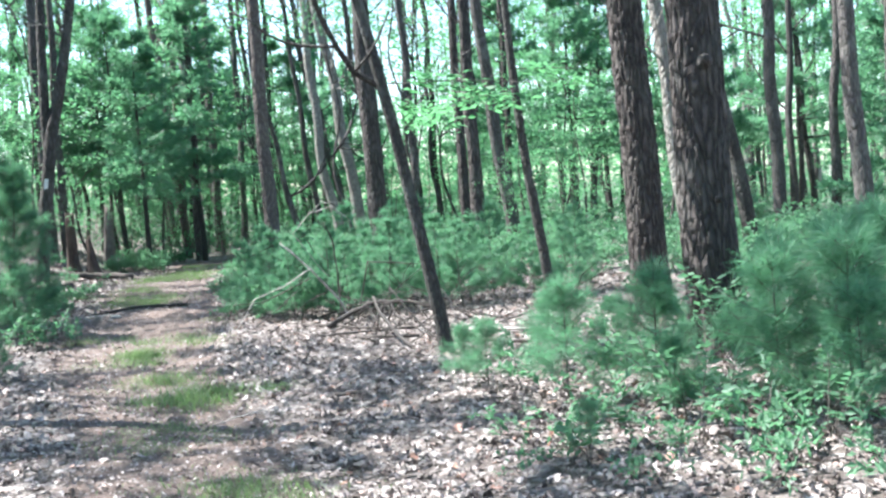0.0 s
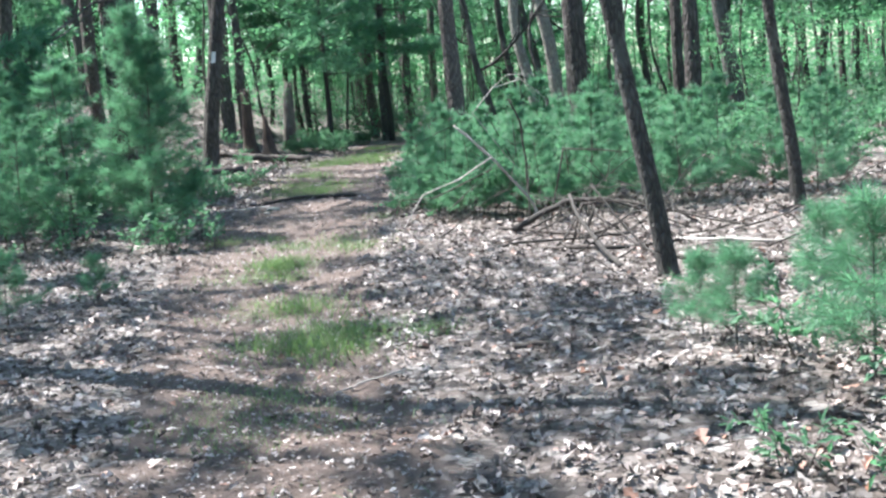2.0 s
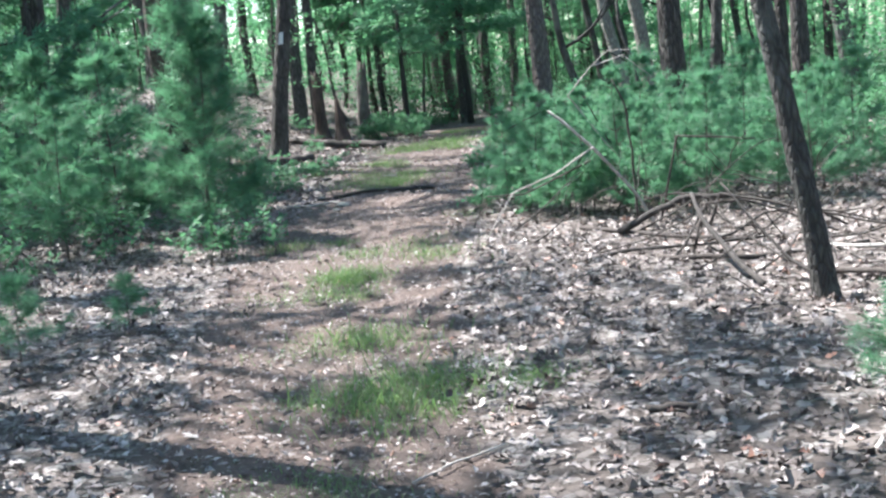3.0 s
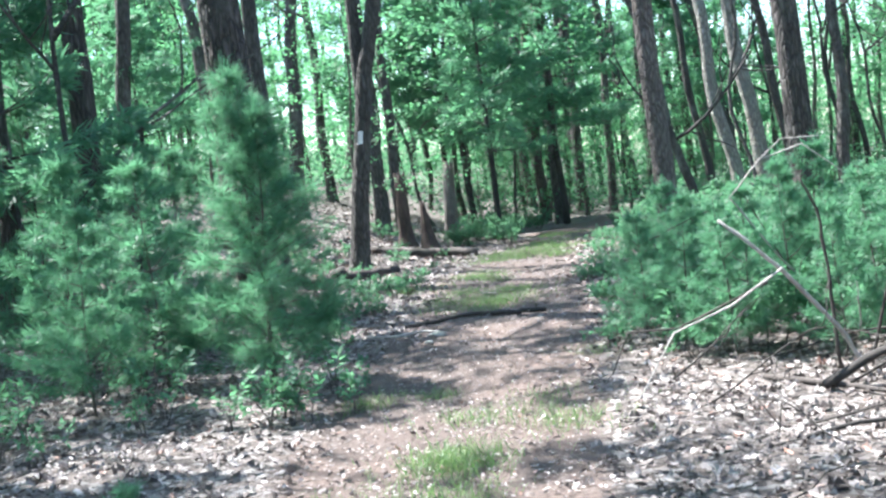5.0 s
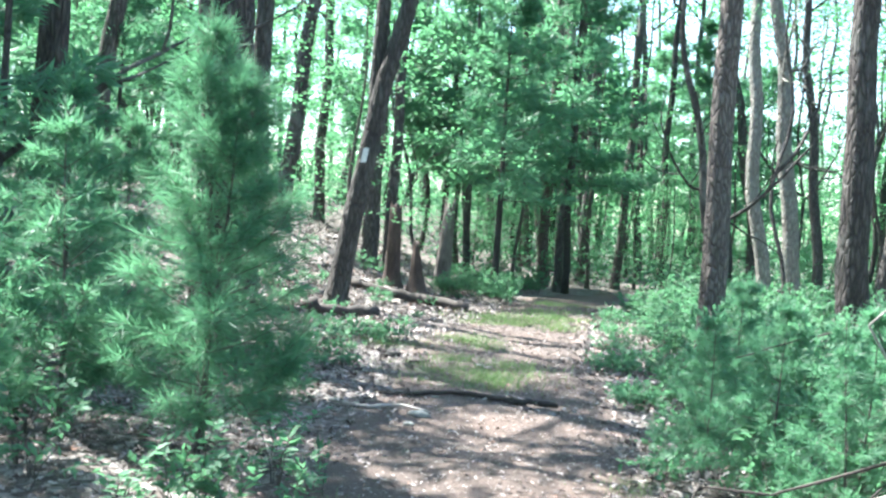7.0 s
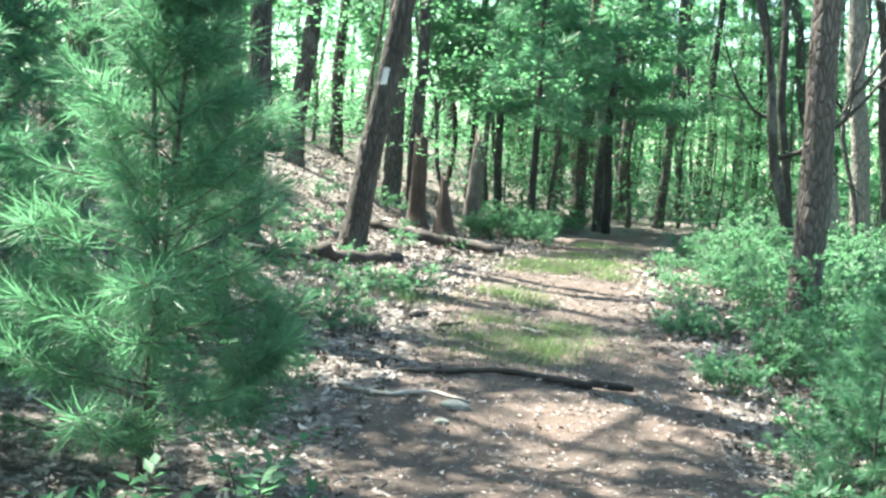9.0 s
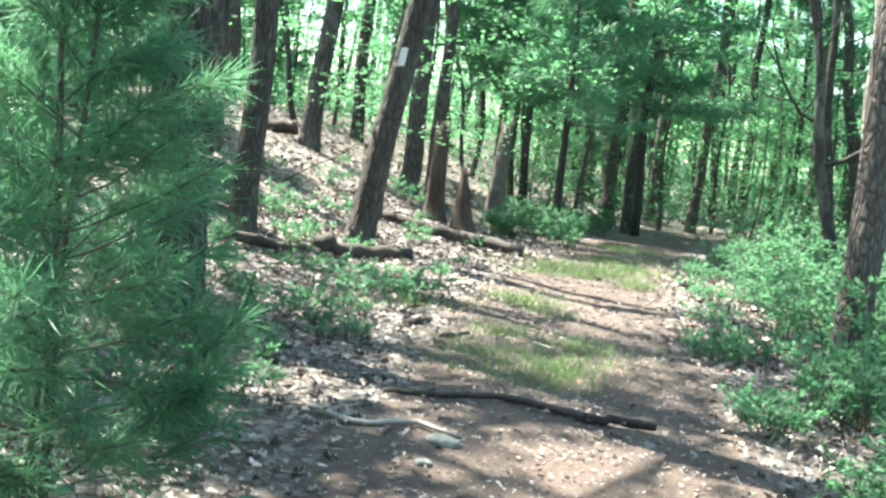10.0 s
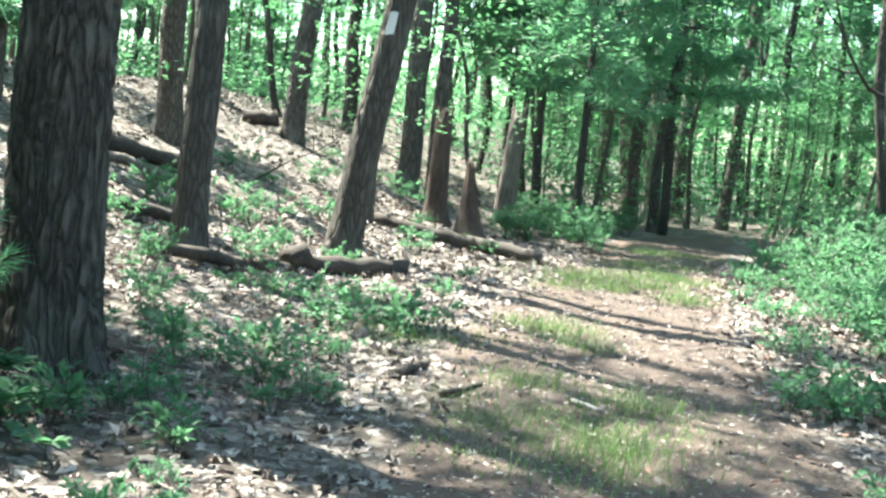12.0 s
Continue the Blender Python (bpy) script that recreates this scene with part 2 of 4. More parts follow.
def land(x, y):
    """Height of the forest floor: flat along the trail, a low rise on its left."""
    x, y = np.asarray(x, float), np.asarray(y, float)
    rise = 1.6 * step(4.5, 11.5, -x) * step(13, 22, y) * (1 - 0.6 * step(14, 40, -x))
    roll_ = 0.02 * np.sin(1.9 * x + 0.7 * y) + 0.015 * np.sin(2.7 * y - 1.1 * x + 1) + 0.012 * np.sin(5.1 * x + 3.3 * y)
    far = 0.25 * np.sin(x * 0.11 + 1) * np.sin(y * 0.09) * step(35, 60, np.hypot(x, y))
    return rise + roll_ + far


def trail_x(y):
    """The trail's middle line: it bends left, then a little right again."""
    return np.interp(y, [-5, 0, 4, 7.6, 11, 14.3, 18, 24, 29, 33, 37, 60], [0.4, 0.3, -0.3, -1.0, -1.8, -2.35, -2.6, -3.3, -3.3, -3.1, -2.0, 8.0])


def trodden(x, y):
    half = np.interp(y, [0, 10, 14, 20, 30, 40], [0.6, 0.7, 0.95, 1.0, 0.8, 0.3]) * (1 - step(33, 36, y))+ 0.01
    return 1 - step(half * 0.55, half * 1.25, np.abs(x - trail_x(y)))


def G(x, y):
    return float(land(x, y))


def build_ground():
    far = np.array([45, 60, 85, 130, 220, 420, 900])
    xs = np.concatenate([-far[::-1], np.arange(-36, -8, 1.0), np.arange(-8, 7, 0.13), np.arange(7, 36.5, 1.0), far])
    ys = np.concatenate([-far[::-1], np.arange(-36, 1, 1.2), np.arange(1, 31, 0.13), np.arange(31, 64, 1.2), far[2:]])
    X, Y = np.meshgrid(xs, ys)
    near = (1 - step(6, 9, np.abs(X))) * (1 - step(30, 33, Y))
    Z = land(X, Y) + near * rng.normal(0, 0.006, X.shape)
    i, j = np.meshgrid(np.arange(len(ys) - 1), np.arange(len(xs) - 1), indexing="ij")
    k = i * len(xs) + j
    f = np.stack([k, k + 1, k + len(xs) + 1, k + len(xs)], -1).reshape(-1, 4)
    me = mesh_from("ground", np.stack([X, Y, Z], -1).reshape(-1, 3), f, FLOOR, True)
    me.attributes.new("trodden", "FLOAT", "POINT").data.foreach_set("value", trodden(X, Y).ravel().astype(np.float32))
    return tagged(new("ground", me), "brown forest floor of dry oak leaves, needles and bare soil", "ground", kind="structure")


build_ground()


# ---- trees ----
def furrow(p, k):
    d = noise.voronoi(p * k)[0]
    return d[1] - d[0]


def pine_trunk(name, r, height, line, flare=0.35, sides=112, plates=11.0, tall=0.17):
    """A thick trunk with furrowed bark plates; line(z) gives the axis."""
    zs = np.concatenate([np.arange(-0.15, 4.6, 0.024), np.arange(4.6, height, 0.5), [height]])
    a = np.arange(sides) / sides * 2 * math.pi
    v = np.empty((len(zs), sides, 3))
    seed = rng.uniform(0, 50)
    for i, z in enumerate(zs):
        ax = line(z)
        rr = r * (1 - 0.55 * max(z, 0) / height) * (1 + flare * math.exp(-max(z + 0.1, 0) / 0.28))
        for j in range(sides):
            c, s = math.cos(a[j]), math.sin(a[j])
            root = 1 + 0.16 * math.exp(-max(z, 0) / 0.22) * math.sin(5 * a[j] + seed)
            d = 0.0
            if z < 4.7:
                q = Vector((c * r + seed, s * r, z * tall))
                q += 0.035 * noise.noise_vector(q * 7)
                e = min(furrow(q, plates) * 1.6, 0.5)
                d = (e - 0.3) * 0.036 + 0.008 * noise.noise(Vector((c * r, s * r, z * 0.5)) * 40 + Vector((seed, 0, 0)))
            R = rr * root + d
            v[i, j] = ax[0] + c * R, ax[1] + s * R, z
    i, j = np.meshgrid(np.arange(len(zs) - 1), np.arange(sides), indexing="ij")
    f = np.stack([i * sides + j, i * sides + (j + 1) % sides, (i + 1) * sides + (j + 1) % sides, (i + 1) * sides + j], -1).reshape(-1, 4)
    return mesh_from(name, v.reshape(-1, 3), f, BARK_PINE, True)


def trunk_line(lean, bend, height, seed):
    """A slightly wavy, leaning axis."""
    r = np.random.default_rng(seed)
    p = r.uniform(0, 6, 4)
    amp = bend

    def line(z):
        z = np.asarray(z, float)
        s = np.clip(z, 0, None)
        x = lean * s * (1 - 0.3 * np.clip(s / height, 0, 1)) + amp * (np.sin(s * 0.9 + p[0]) - np.sin(p[0])) * 0.5 + amp * 0.4 * (np.sin(s * 2.3 + p[1]) - np.sin(p[1]))
        y = amp * (np.sin(s * 0.8 + p[2]) - np.sin(p[2])) * 0.5
        return np.stack([x, y], -1)

    return line


def trunk_mesh(line, r, height, material, sides=12, flare=0.3, top=0.25):
    zs = np.concatenate([[-0.12, 0.0, 0.08, 0.2, 0.4, 0.7], np.linspace(1.1, height, int(8 + height * 1.2))])
    rad = r * (1 - (1 - top) * np.clip(zs, 0, None) / height) * (1 + flare * np.exp(-np.clip(zs + 0.05, 0, None) / 0.22))
    s = Shape()
    s.tube(np.column_stack([line(zs), zs]), rad, sides, 0.035)
    return s.make("trunk", material)


def limb_mesh(seed, material):
    """A bare limb about 1 m long that rises and forks."""
    r = np.random.default_rng(seed)
    s = Shape()

    def grow(p, d, length, rad, depth):
        n = 6
        pts = [p]
        for _ in range(n):
            d = unit(d + r.normal(0, 0.16, 3) + np.array([0, 0, 0.07]))
            p = p + d * length / n
            pts.append(p)
        s.tube(pts, np.linspace(rad, rad * 0.45, n + 1), 4)
        if depth:
            for k in r.choice(np.arange(1, n + 1), 4, replace=False):
                grow(pts[k], unit(d + r.normal(0, 0.75, 3)), length * r.uniform(0.4, 0.7), rad * 0.5, depth - 1)

    grow(np.zeros(3), np.array([1.0, 0, 0.35]), 1.0, 0.018, 1)
    return s.make("limb", material)


LIMB_SET = {}


def limb(material):
    if material.name not in LIMB_SET:
        LIMB_SET[material.name] = [limb_mesh(s, material) for s in range(4)]
    return LIMB_SET[material.name][rng.integers(4)]


def crown_mesh(seed, count, size, spread, squash, clumps=46):
    """Broadleaf crown in unit radius: uneven clumps of leaves with gaps."""
    r = np.random.default_rng(seed)
    c = unit(r.normal(size=(clumps, 3))) * r.uniform(0.3, 1.0, (clumps, 1)) ** 0.6
    c[:, 2] *= squash
    k = r.integers(0, clumps, count)
    at = c[k] + r.normal(size=(count, 3)) * spread * np.array([1, 1, 0.45])
    al = r.normal(size=(count, 3)) * np.array([1, 1, 0.35])
    nm = r.normal(size=(count, 3)) * 0.5 + np.array([0, 0, 1])
    return leaves("crown", at, al, nm, r.uniform(0.7, 1.2, count) * size, r.uniform(0.5, 0.8, count) * size, LEAF)


CROWNS = [crown_mesh(s, 1300, 0.075, 0.11, 0.9, 26) for s in range(5)]


def needle_crown(seed):
    """Upper crown of an old pine: flat tiers of needle tufts."""
    r = np.random.default_rng(seed)
    n_t, per = 130, 9
    tier = r.integers(0, 9, n_t)
    rad = (1 - tier / 11) * r.uniform(0.25, 1, n_t) ** 0.7
    a = r.uniform(0, 2 * math.pi, n_t)
    c = np.column_stack([np.cos(a) * rad, np.sin(a) * rad, tier / 9 * 1.6 - 0.7 + 0.12 * rad])
    c = np.repeat(c, per, 0) + r.normal(0, 0.03, (n_t * per, 3))
    al = r.normal(size=(n_t * per, 3)) + np.array([0, 0, 0.5])
    return needles("crown", c, al, r.uniform(0.10, 0.16, n_t * per), 0.022, NEEDLE)


PINE_CROWNS = [needle_crown(s) for s in range(3)]
THIN_CROWNS = [crown_mesh(20 + s, 400, 0.088, 0.17, 0.9) for s in range(4)]
MID_CROWNS = [crown_mesh(30 + s, 1200, 0.07, 0.085, 0.55, 16) for s in range(3)]


def crown_on(tree, line, height, radius, low, pine=False, n=2):
    """Hangs crown masses round the upper trunk and gives them limbs."""
    for i in range(n):
        z = height * (low + (0.97 - low) * (i + 0.6) / n)
        ax = line(z)
        a = rng.uniform(0, 6.28)
        off = 0 if pine else radius * 0.35
        # crown density is set by place, to tune sun and shade on the floor
        px, py = tree.location.x, tree.location.y
        sun_band = 13.5 < py < 40
        me = THIN_CROWNS[rng.integers(4)] if sun_band else CROWNS[rng.integers(5)]
        if sun_band and -12 < px < -7.5 or py < 13.5 and -7 < px < 0:
            me = MID_CROWNS[rng.integers(3)]
        r_ = radius
        if py > 36 and rng.random() < 0.6:
            me = THIN_CROWNS[rng.integers(4)]
        # dense crowns here shade slope and trail; shrunken ones let sun onto the heath
        if 17 < py < 24.5 and px < -9.5 or 17 < py < 19 and px < -7:
            me = CROWNS[rng.integers(5)]
        elif 17.5 < py < 37 and -9 < px < 3:
            r_ = radius * 0.62
        if pine:
            me = PINE_CROWNS[rng.integers(3)]
        child("crown", me, tree, "", Matrix.LocRotScale((ax[0] + off * math.cos(a), ax[1] + off * math.sin(a), z), Euler((rng.normal(0, 0.12), rng.normal(0, 0.12), rng.uniform(0, 6.28))), (r_, r_, r_ * rng.uniform(0.75, 1.0))))


def limbs_on(tree, line, height, r, material, z0, z1, n, reach):
    for _ in range(n):
        z = rng.uniform(z0, z1)
        ax = line(z)
        L = reach * rng.uniform(0.6, 1.3)
        child("limb", limb(material), tree, "", Matrix.LocRotScale((ax[0], ax[1], z), Euler((rng.normal(0, 0.2), rng.uniform(-0.5, 0.1), rng.uniform(0, 6.28))), (L, L, L)))


BARK_DARK = bark_material("dark_bark", (0.016, 0.014, 0.012), (0.042, 0.038, 0.033), (0.095, 0.088, 0.08), 0.3, 34.0, 0.3, 0.6)
KINDS = {
    "oak": (BARK_OAK, "oak_tree", "grey-brown oak trunk with a leafy crown", "tree"),
    "dark": (BARK_DARK, "oak_tree", "slim dark trunk with a leafy crown", "tree"),
    "pale": (BARK_PALE, "maple_tree", "pale grey trunk in the leafy woods", "tree"),
    "red": (BARK_RED, "pine_tree", "straight reddish-grey pine trunk with high crown", "tree"),
    "pine": (BARK_PINE, "pine_tree", "dark furrowed pine trunk with high crown", "tree"),
}


def tree(kind, x, y, diam, lean=0.0, height=15.0, bend=0.08, crown=2.3, low=0.42, limbs=5, label="", masses=1, line=None):
    material, name, text, cat = KINDS[kind]
    ob = base(name, x, y, G(x, y), label or text, cat, "trees of the wood")
    seed = int(abs(x * 131 + y * 977)) + 3
    line = line or trunk_line(lean, bend, height, seed)
    child("trunk", trunk_mesh(line, diam / 2, height, material, 14 if y < 36 else 8), ob)
    pine = kind in ("red", "pine")
    crown_on(ob, line, height, crown, low, pine, masses)
    limbs_on(ob, line, height, diam / 2, material, height * 0.2, height * 0.9, limbs, 1.6)
    return ob


def old_pine(x, y, diam, lean, height, label, plates, low=0.72):
    ob = base("pine_tree", x, y, G(x, y), label, "tree", "old pines by the trail")
    line = trunk_line(lean, 0.03, height, int(x * 50 + y * 7) + 900)
    child("trunk", pine_trunk("trunk", diam / 2, height, line, plates=plates), ob, "deeply furrowed grey-brown bark")
    crown_on(ob, line, height, 2.6, low, True, 3 if low < 0.6 else 2)
    limbs_on(ob, line, height, diam / 2, BARK_PINE, 5.2, height * 0.9, 9, 1.8)
    return ob


def knot(tree_ob, x, y, z, r, turn):
    s = Shape()
    t = np.linspace(0, 1, 5)
    s.tube(np.column_stack([t * 0.09, t * 0, t * 0.015]), np.array([1.5, 1.25, 1.1, 0.95, 0.55]) * r, 12, 0.06)
    return child("branch_stub", s.make("branch_stub", BARK_PINE), tree_ob, "knotty stub of a lost branch", pose(x, y, z, 0, 0, turn))


old_pine(3.46, 12.6, 0.40, -0.045, 19, "tall dark-barked pine rising from leaf litter and seedlings", 27)
pine_b = old_pine(3.31, 9.9, 0.47, -0.03, 20, "thick old pine with scaly grey bark and a knot", 25)
knot(pine_b, -0.08, -0.21, 2.4, 0.045, -100)
knot(pine_b, -0.04, -0.23, 1.25, 0.022, -95)
# its unseen crown hangs low to shade the front of the heath
old_pine(-5.43, 19.2, 0.44, -0.01, 20, "massive dark pine with deep-furrowed bark beside the trail", 26, 0.45)


def leaning_tree(x, y, diam, label, bends, zs, height=9.0):
    """A thin tree that leans and curves."""
    def line(z):
        z = np.asarray(z, float)
        slope = (bends[-1] - bends[-2]) / (zs[-1] - zs[-2])
        far = bends[-1] + (z - zs[-1]) * slope
        return np.stack([np.where(z > zs[-1], far, np.interp(z, zs, bends)), 0 * z], -1)
    return tree("dark", x, y, diam, height=height, crown=1.5, low=0.55, limbs=2, label=label, masses=1, line=line)


crooked = leaning_tree(1.05, 10.9, 0.13, "slim crooked dark tree leaning over the leaf litter", (0, -0.07, -0.15, -0.29, -0.45, -0.6), (0, 0.5, 0.96, 1.75, 2.59, 3.26))
slim = leaning_tree(2.68, 14.4, 0.13, "slim leaning tree with damaged bark at its base", (0, -0.03, -0.06, -0.2, -0.3, -0.34), (0, 0.4, 0.68, 1.67, 2.84, 3.73))


def spray_mesh(seed):
    """A flat spray of oak leaves along a thin twig."""
    r = np.random.default_rng(seed)
    n = 170
    f = r.uniform(0.15, 1, n)
    at = np.column_stack([f, r.normal(0, 0.13, n) * (0.5 + f), r.normal(0, 0.05, n) + 0.05 * np.sin(f * 5)])
    al = np.column_stack([np.ones(n), r.normal(0, 0.9, n), r.normal(0, 0.25, n)])
    return leaves("foliage", at, al, np.array([0, 0, 1.0]) + r.normal(0, 0.3, (n, 3)), r.uniform(0.07, 0.12, n), r.uniform(0.04, 0.06, n), LEAF)


SPRAYS = [spray_mesh(s) for s in range(3)]


def leafy_limb(tree_ob, x, z, turn, L):
    arm = child("limb", limb(BARK_YOUNG), tree_ob, "leafy side limb", Matrix.LocRotScale((x, 0, z), Euler((0, 0.15, radians(turn))), (L, L * 0.45, L * 0.3)))
    child("foliage", SPRAYS[rng.integers(3)], arm, "", Matrix.Diagonal((1, 2.2, 3.2, 1)))


def blaze_tree():
    """Double oak: the leaning stem carries the white painted trail mark."""
    x, y = -5.7, 24.2
    ob = base("oak_tree", x, y, G(x, y), "forked leaning oak with a white trail blaze", "tree")
    zs = np.array([-0.15, 0, 0.1, 0.3, 0.6, 1.2, 1.85, 2.3, 2.95, 3.8, 4.5, 6, 8, 10, 12])
    xs = np.array([-0.03, 0, 0.01, 0.04, 0.08, 0.16, 0.27, 0.34, 0.44, 0.66, 0.82, 1.1, 1.4, 1.6, 1.7])
    s = Shape()
    s.tube(np.column_stack([xs, 0 * xs, zs]), np.array([0.21, 0.19, 0.165, 0.15, 0.142, 0.135, 0.128, 0.125, 0.12, 0.11, 0.1, 0.085, 0.065, 0.04, 0.02]), 20, 0.03)
    child("trunk", s.make("trunk", BARK_OAK), ob)
    s = Shape()
    z2 = np.array([2.2, 2.6, 3.0, 3.6, 4.5, 6, 9, 13])
    x2 = np.array([0.33, 0.35, 0.34, 0.35, 0.38, 0.45, 0.5, 0.6])
    s.tube(np.column_stack([x2, 0.05 + 0 * x2, z2]), np.array([0.09, 0.1, 0.1, 0.095, 0.09, 0.08, 0.055, 0.02]), 14, 0.03)
    child("stem", s.make("stem", BARK_OAK), ob, "upright second stem of the fork")
    s = Shape()
    a = np.radians(np.linspace(-106, -74, 9))
    vs, fs = [], []
    for i, z in enumerate(np.linspace(1.93, 2.12, 7)):
        cx = np.interp(z, zs, xs)
        for j, ang in enumerate(a):
            e = 0.004 * math.sin(9 * ang + z * 40)
            for d in (0.134, 0.138):
                vs.append((cx + math.cos(ang) * d, math.sin(ang) * d, z + e))
    w = len(a)
    idx = lambda i, j, d: (i * w + j) * 2 + d
    for i in range(6):
        for j in range(w - 1):
            fs.append((idx(i, j, 1), idx(i, j + 1, 1), idx(i + 1, j + 1, 1), idx(i + 1, j, 1)))
    child("blaze", mesh_from("blaze", vs, fs, PAINT, True), ob, "white painted rectangle on the bark")
    line = lambda z: np.stack([np.interp(z, zs, xs), 0 * np.asarray(z)], -1)
    crown_on(ob, line, 14, 2.0, 0.6, False, 1)
    limbs_on(ob, line, 12, 0.1, BARK_OAK, 3.5, 11, 6, 1.6)


leafy_limb(crooked, -0.38, 2.5, 10, 1.2)
leafy_limb(crooked, -0.33, 2.3, 60, 0.9)
leafy_limb(slim, -0.25, 2.6, 190, 1.3)
leafy_limb(slim, -0.28, 2.9, 20, 1.0)
blaze_tree()

# the trees that stand along the walk
tree("red", -0.95, 21.0, 0.265, -0.008, 18, 0.03, label="straight reddish-grey pine trunk rising from green shrubs")
tree("pale", 0.32, 31.0, 0.27, -0.11, 15, 0.12, label="pale-barked tree with sunlit base")
tree("pale", 1.03, 32.0, 0.34, -0.17, 16, 0.1, label="pale leaning tree with sunlit flared base")
tree("oak", 1.56, 34.0, 0.22, -0.12, 15, 0.1)
tree("pine", 1.2, 26.5, 0.46, -0.025, 19, 0.04, label="broad dark pine trunk above sunlit shrubs")
tree("pine", 3.32, 26.0, 0.32, -0.01, 18, 0.03)
tree("pine", 3.16, 27.0, 0.24, -0.004, 17, 0.03)
tree("oak", 3.78, 24.0, 0.29, -0.10, 16, 0.06)
tree("pale", 5.33, 17.0, 0.24, -0.12, 15, 0.06)
tree("dark", 5.88, 16.0, 0.22, -0.16, 13, 0.06)
tree("oak", 9.42, 24.0, 0.29, -0.05, 16)
tree("dark", 11.2, 28.0, 0.2, 0.03, 14)
tree("dark", 12.6, 30.0, 0.18, -0.08, 14)
tree("oak", 10.5, 24.0, 0.22, 0.04, 15)
tree("oak", 9.35, 20.0, 0.34, -0.06, 17, 0.04)
tree("pine", 8.75, 17.5, 0.36, 0.0, 18, 0.03)
tree("oak", 2.18, 30.0, 0.24, 0.0, 16)
tree("oak", 0.55, 37.0, 0.26, -0.2, 14, 0.15)
tree("oak", -3.7, 34.5, 0.18, 0.02, 16, 0.08)
tree("oak", -2.6, 37.0, 0.22, 0.02, 17, 0.05)
tree("red", -4.6, 40.0, 0.32, -0.1, 16)
tree("dark", -3.8, 43.0, 0.28, -0.05, 15)
tree("dark", -0.75, 44.0, 0.22, -0.04, 15)
tree("dark", 3.75, 40.0, 0.22, -0.02, 15)
tree("dark", 8.36, 42.0, 0.22, -0.02, 15)
tree("oak", 9.0, 40.0, 0.26, 0.03, 16)
tree("pine", -8.24, 21.0, 0.36, 0.02, 18, 0.03, label="broad pine trunk on the rise behind saplings")
tree("oak", -9.18, 24.0, 0.26, 0.13, 15, 0.1)
tree("oak", -11.1, 24.0, 0.26, 0.16, 14, 0.1)
tree("oak", -6.29, 22.4, 0.25, -0.02, 15, 0.05, label="grey trunk standing on the leafy slope")
tree("red", -8.3, 26.0, 0.27, -0.02, 17, 0.04)
tree("oak", -8.45, 30.0, 0.3, 0.1, 15, 0.08, label="leaning trunk with flared base on the rise")
tree("oak", -10.4, 31.0, 0.3, -0.08, 15, 0.1)
tree("oak", -8.9, 33.8, 0.24, -0.02, 15)
tree("oak", -6.75, 30.0, 0.3, 0.0, 16, 0.04)
tree("oak", -6.45, 30.3, 0.22, 0.02, 16, 0.06)
tree("red", -4.2, 36.2, 0.24, -0.01, 16, 0.05, label="pale-footed trunk where the trail bends")
tree("pale", -4.0, 38.9, 0.34, -0.04, 16, 0.06)
tree("oak", -3.6, 40.0, 0.3, 0.01, 16, 0.06)
tree("red", -5.5, 44.0, 0.26, -0.1, 15)
tree("oak", -2.24, 44.0, 0.23, -0.06, 15)
tree("dark", -1.56, 40.0, 0.2, -0.01, 15)
tree("oak", -0.1, 42.0, 0.29, -0.01, 16)
tree("dark", -0.1, 34.0, 0.18, -0.13, 14)
tree("dark", -0.5, 28.0, 0.17, -0.21, 7, 0.15, crown=0.9, masses=1, low=0.6)


# added trees left of the view, mostly unseen, to shade trail and thicket
for x, y, h, r in ((-6.4, 6.6, 14, 2.9), (-7.6, 9.8, 15, 2.5), (-5.6, 3.2, 13, 2.7), (-8.4, 12.6, 15, 2.6), (-4.9, -0.6, 14, 2.8), (-7.2, 0.8, 15, 2.8), (-3.9, -3.4, 14, 2.6), (-9.3, 9.0, 14, 2.6), (-3.2, 9.2, 13, 2.3), (-7.0, 13.6, 14, 2.6), (-9.0, 11.2, 13, 2.4), (-10.0, 19.6, 14, 2.5), (-11.4, 22.2, 15, 2.4), (-7.6, 17.8, 12, 2.4), (-13.0, 20.0, 12, 2.8)):
    tree("oak", x, y, 0.26, rng.normal(0, 0.03), h, 0.08, r * 0.92, 0.55, 6, masses=2 if h > 15 else 1)

tree("dark", -6.4, 17.0, 0.075, 0.04, 6.5, 0.04, 0.9, 0.5, 5, label="thin young stem rising out of the pine thicket")

# the woods around and beyond; those out of view are added for shade
def free(x, y):
    if y > 36:
        return True
    if y > 0 and -2 - (y - 8) * 0.66 < x < max(0.47 * y + 2.2, 3):
        return False
    return not (-3 < y < 30 and abs(x - float(trail_x(y))) < 3.2)


placed = [(o.location.x, o.location.y) for o in scene.objects if o.type == "EMPTY"]
count = 0
for _ in range(4000):
    x, y = rng.uniform(-34, 34), rng.uniform(-16, 66)
    if not free(x, y) or any((x - a) ** 2 + (y - b) ** 2 < 2.1 ** 2 for a, b in placed):
        continue
    if y < 36 and x > 6 and rng.random() < 0.35:
        continue
    placed.append((x, y))
    kind = ("oak", "dark", "pale", "oak", "pine", "dark")[rng.integers(6)]
    d = rng.uniform(0.12, 0.34)
    tree(kind, x, y, d, rng.normal(0, 0.07), rng.uniform(11, 18), rng.uniform(0.04, 0.18), rng.uniform(2.0, 2.9), rng.uniform(0.25, 0.5), 3, masses=1 if -22 < x < 20 and y > 0 else 2)
    count += 1
    if count == 150:
        break


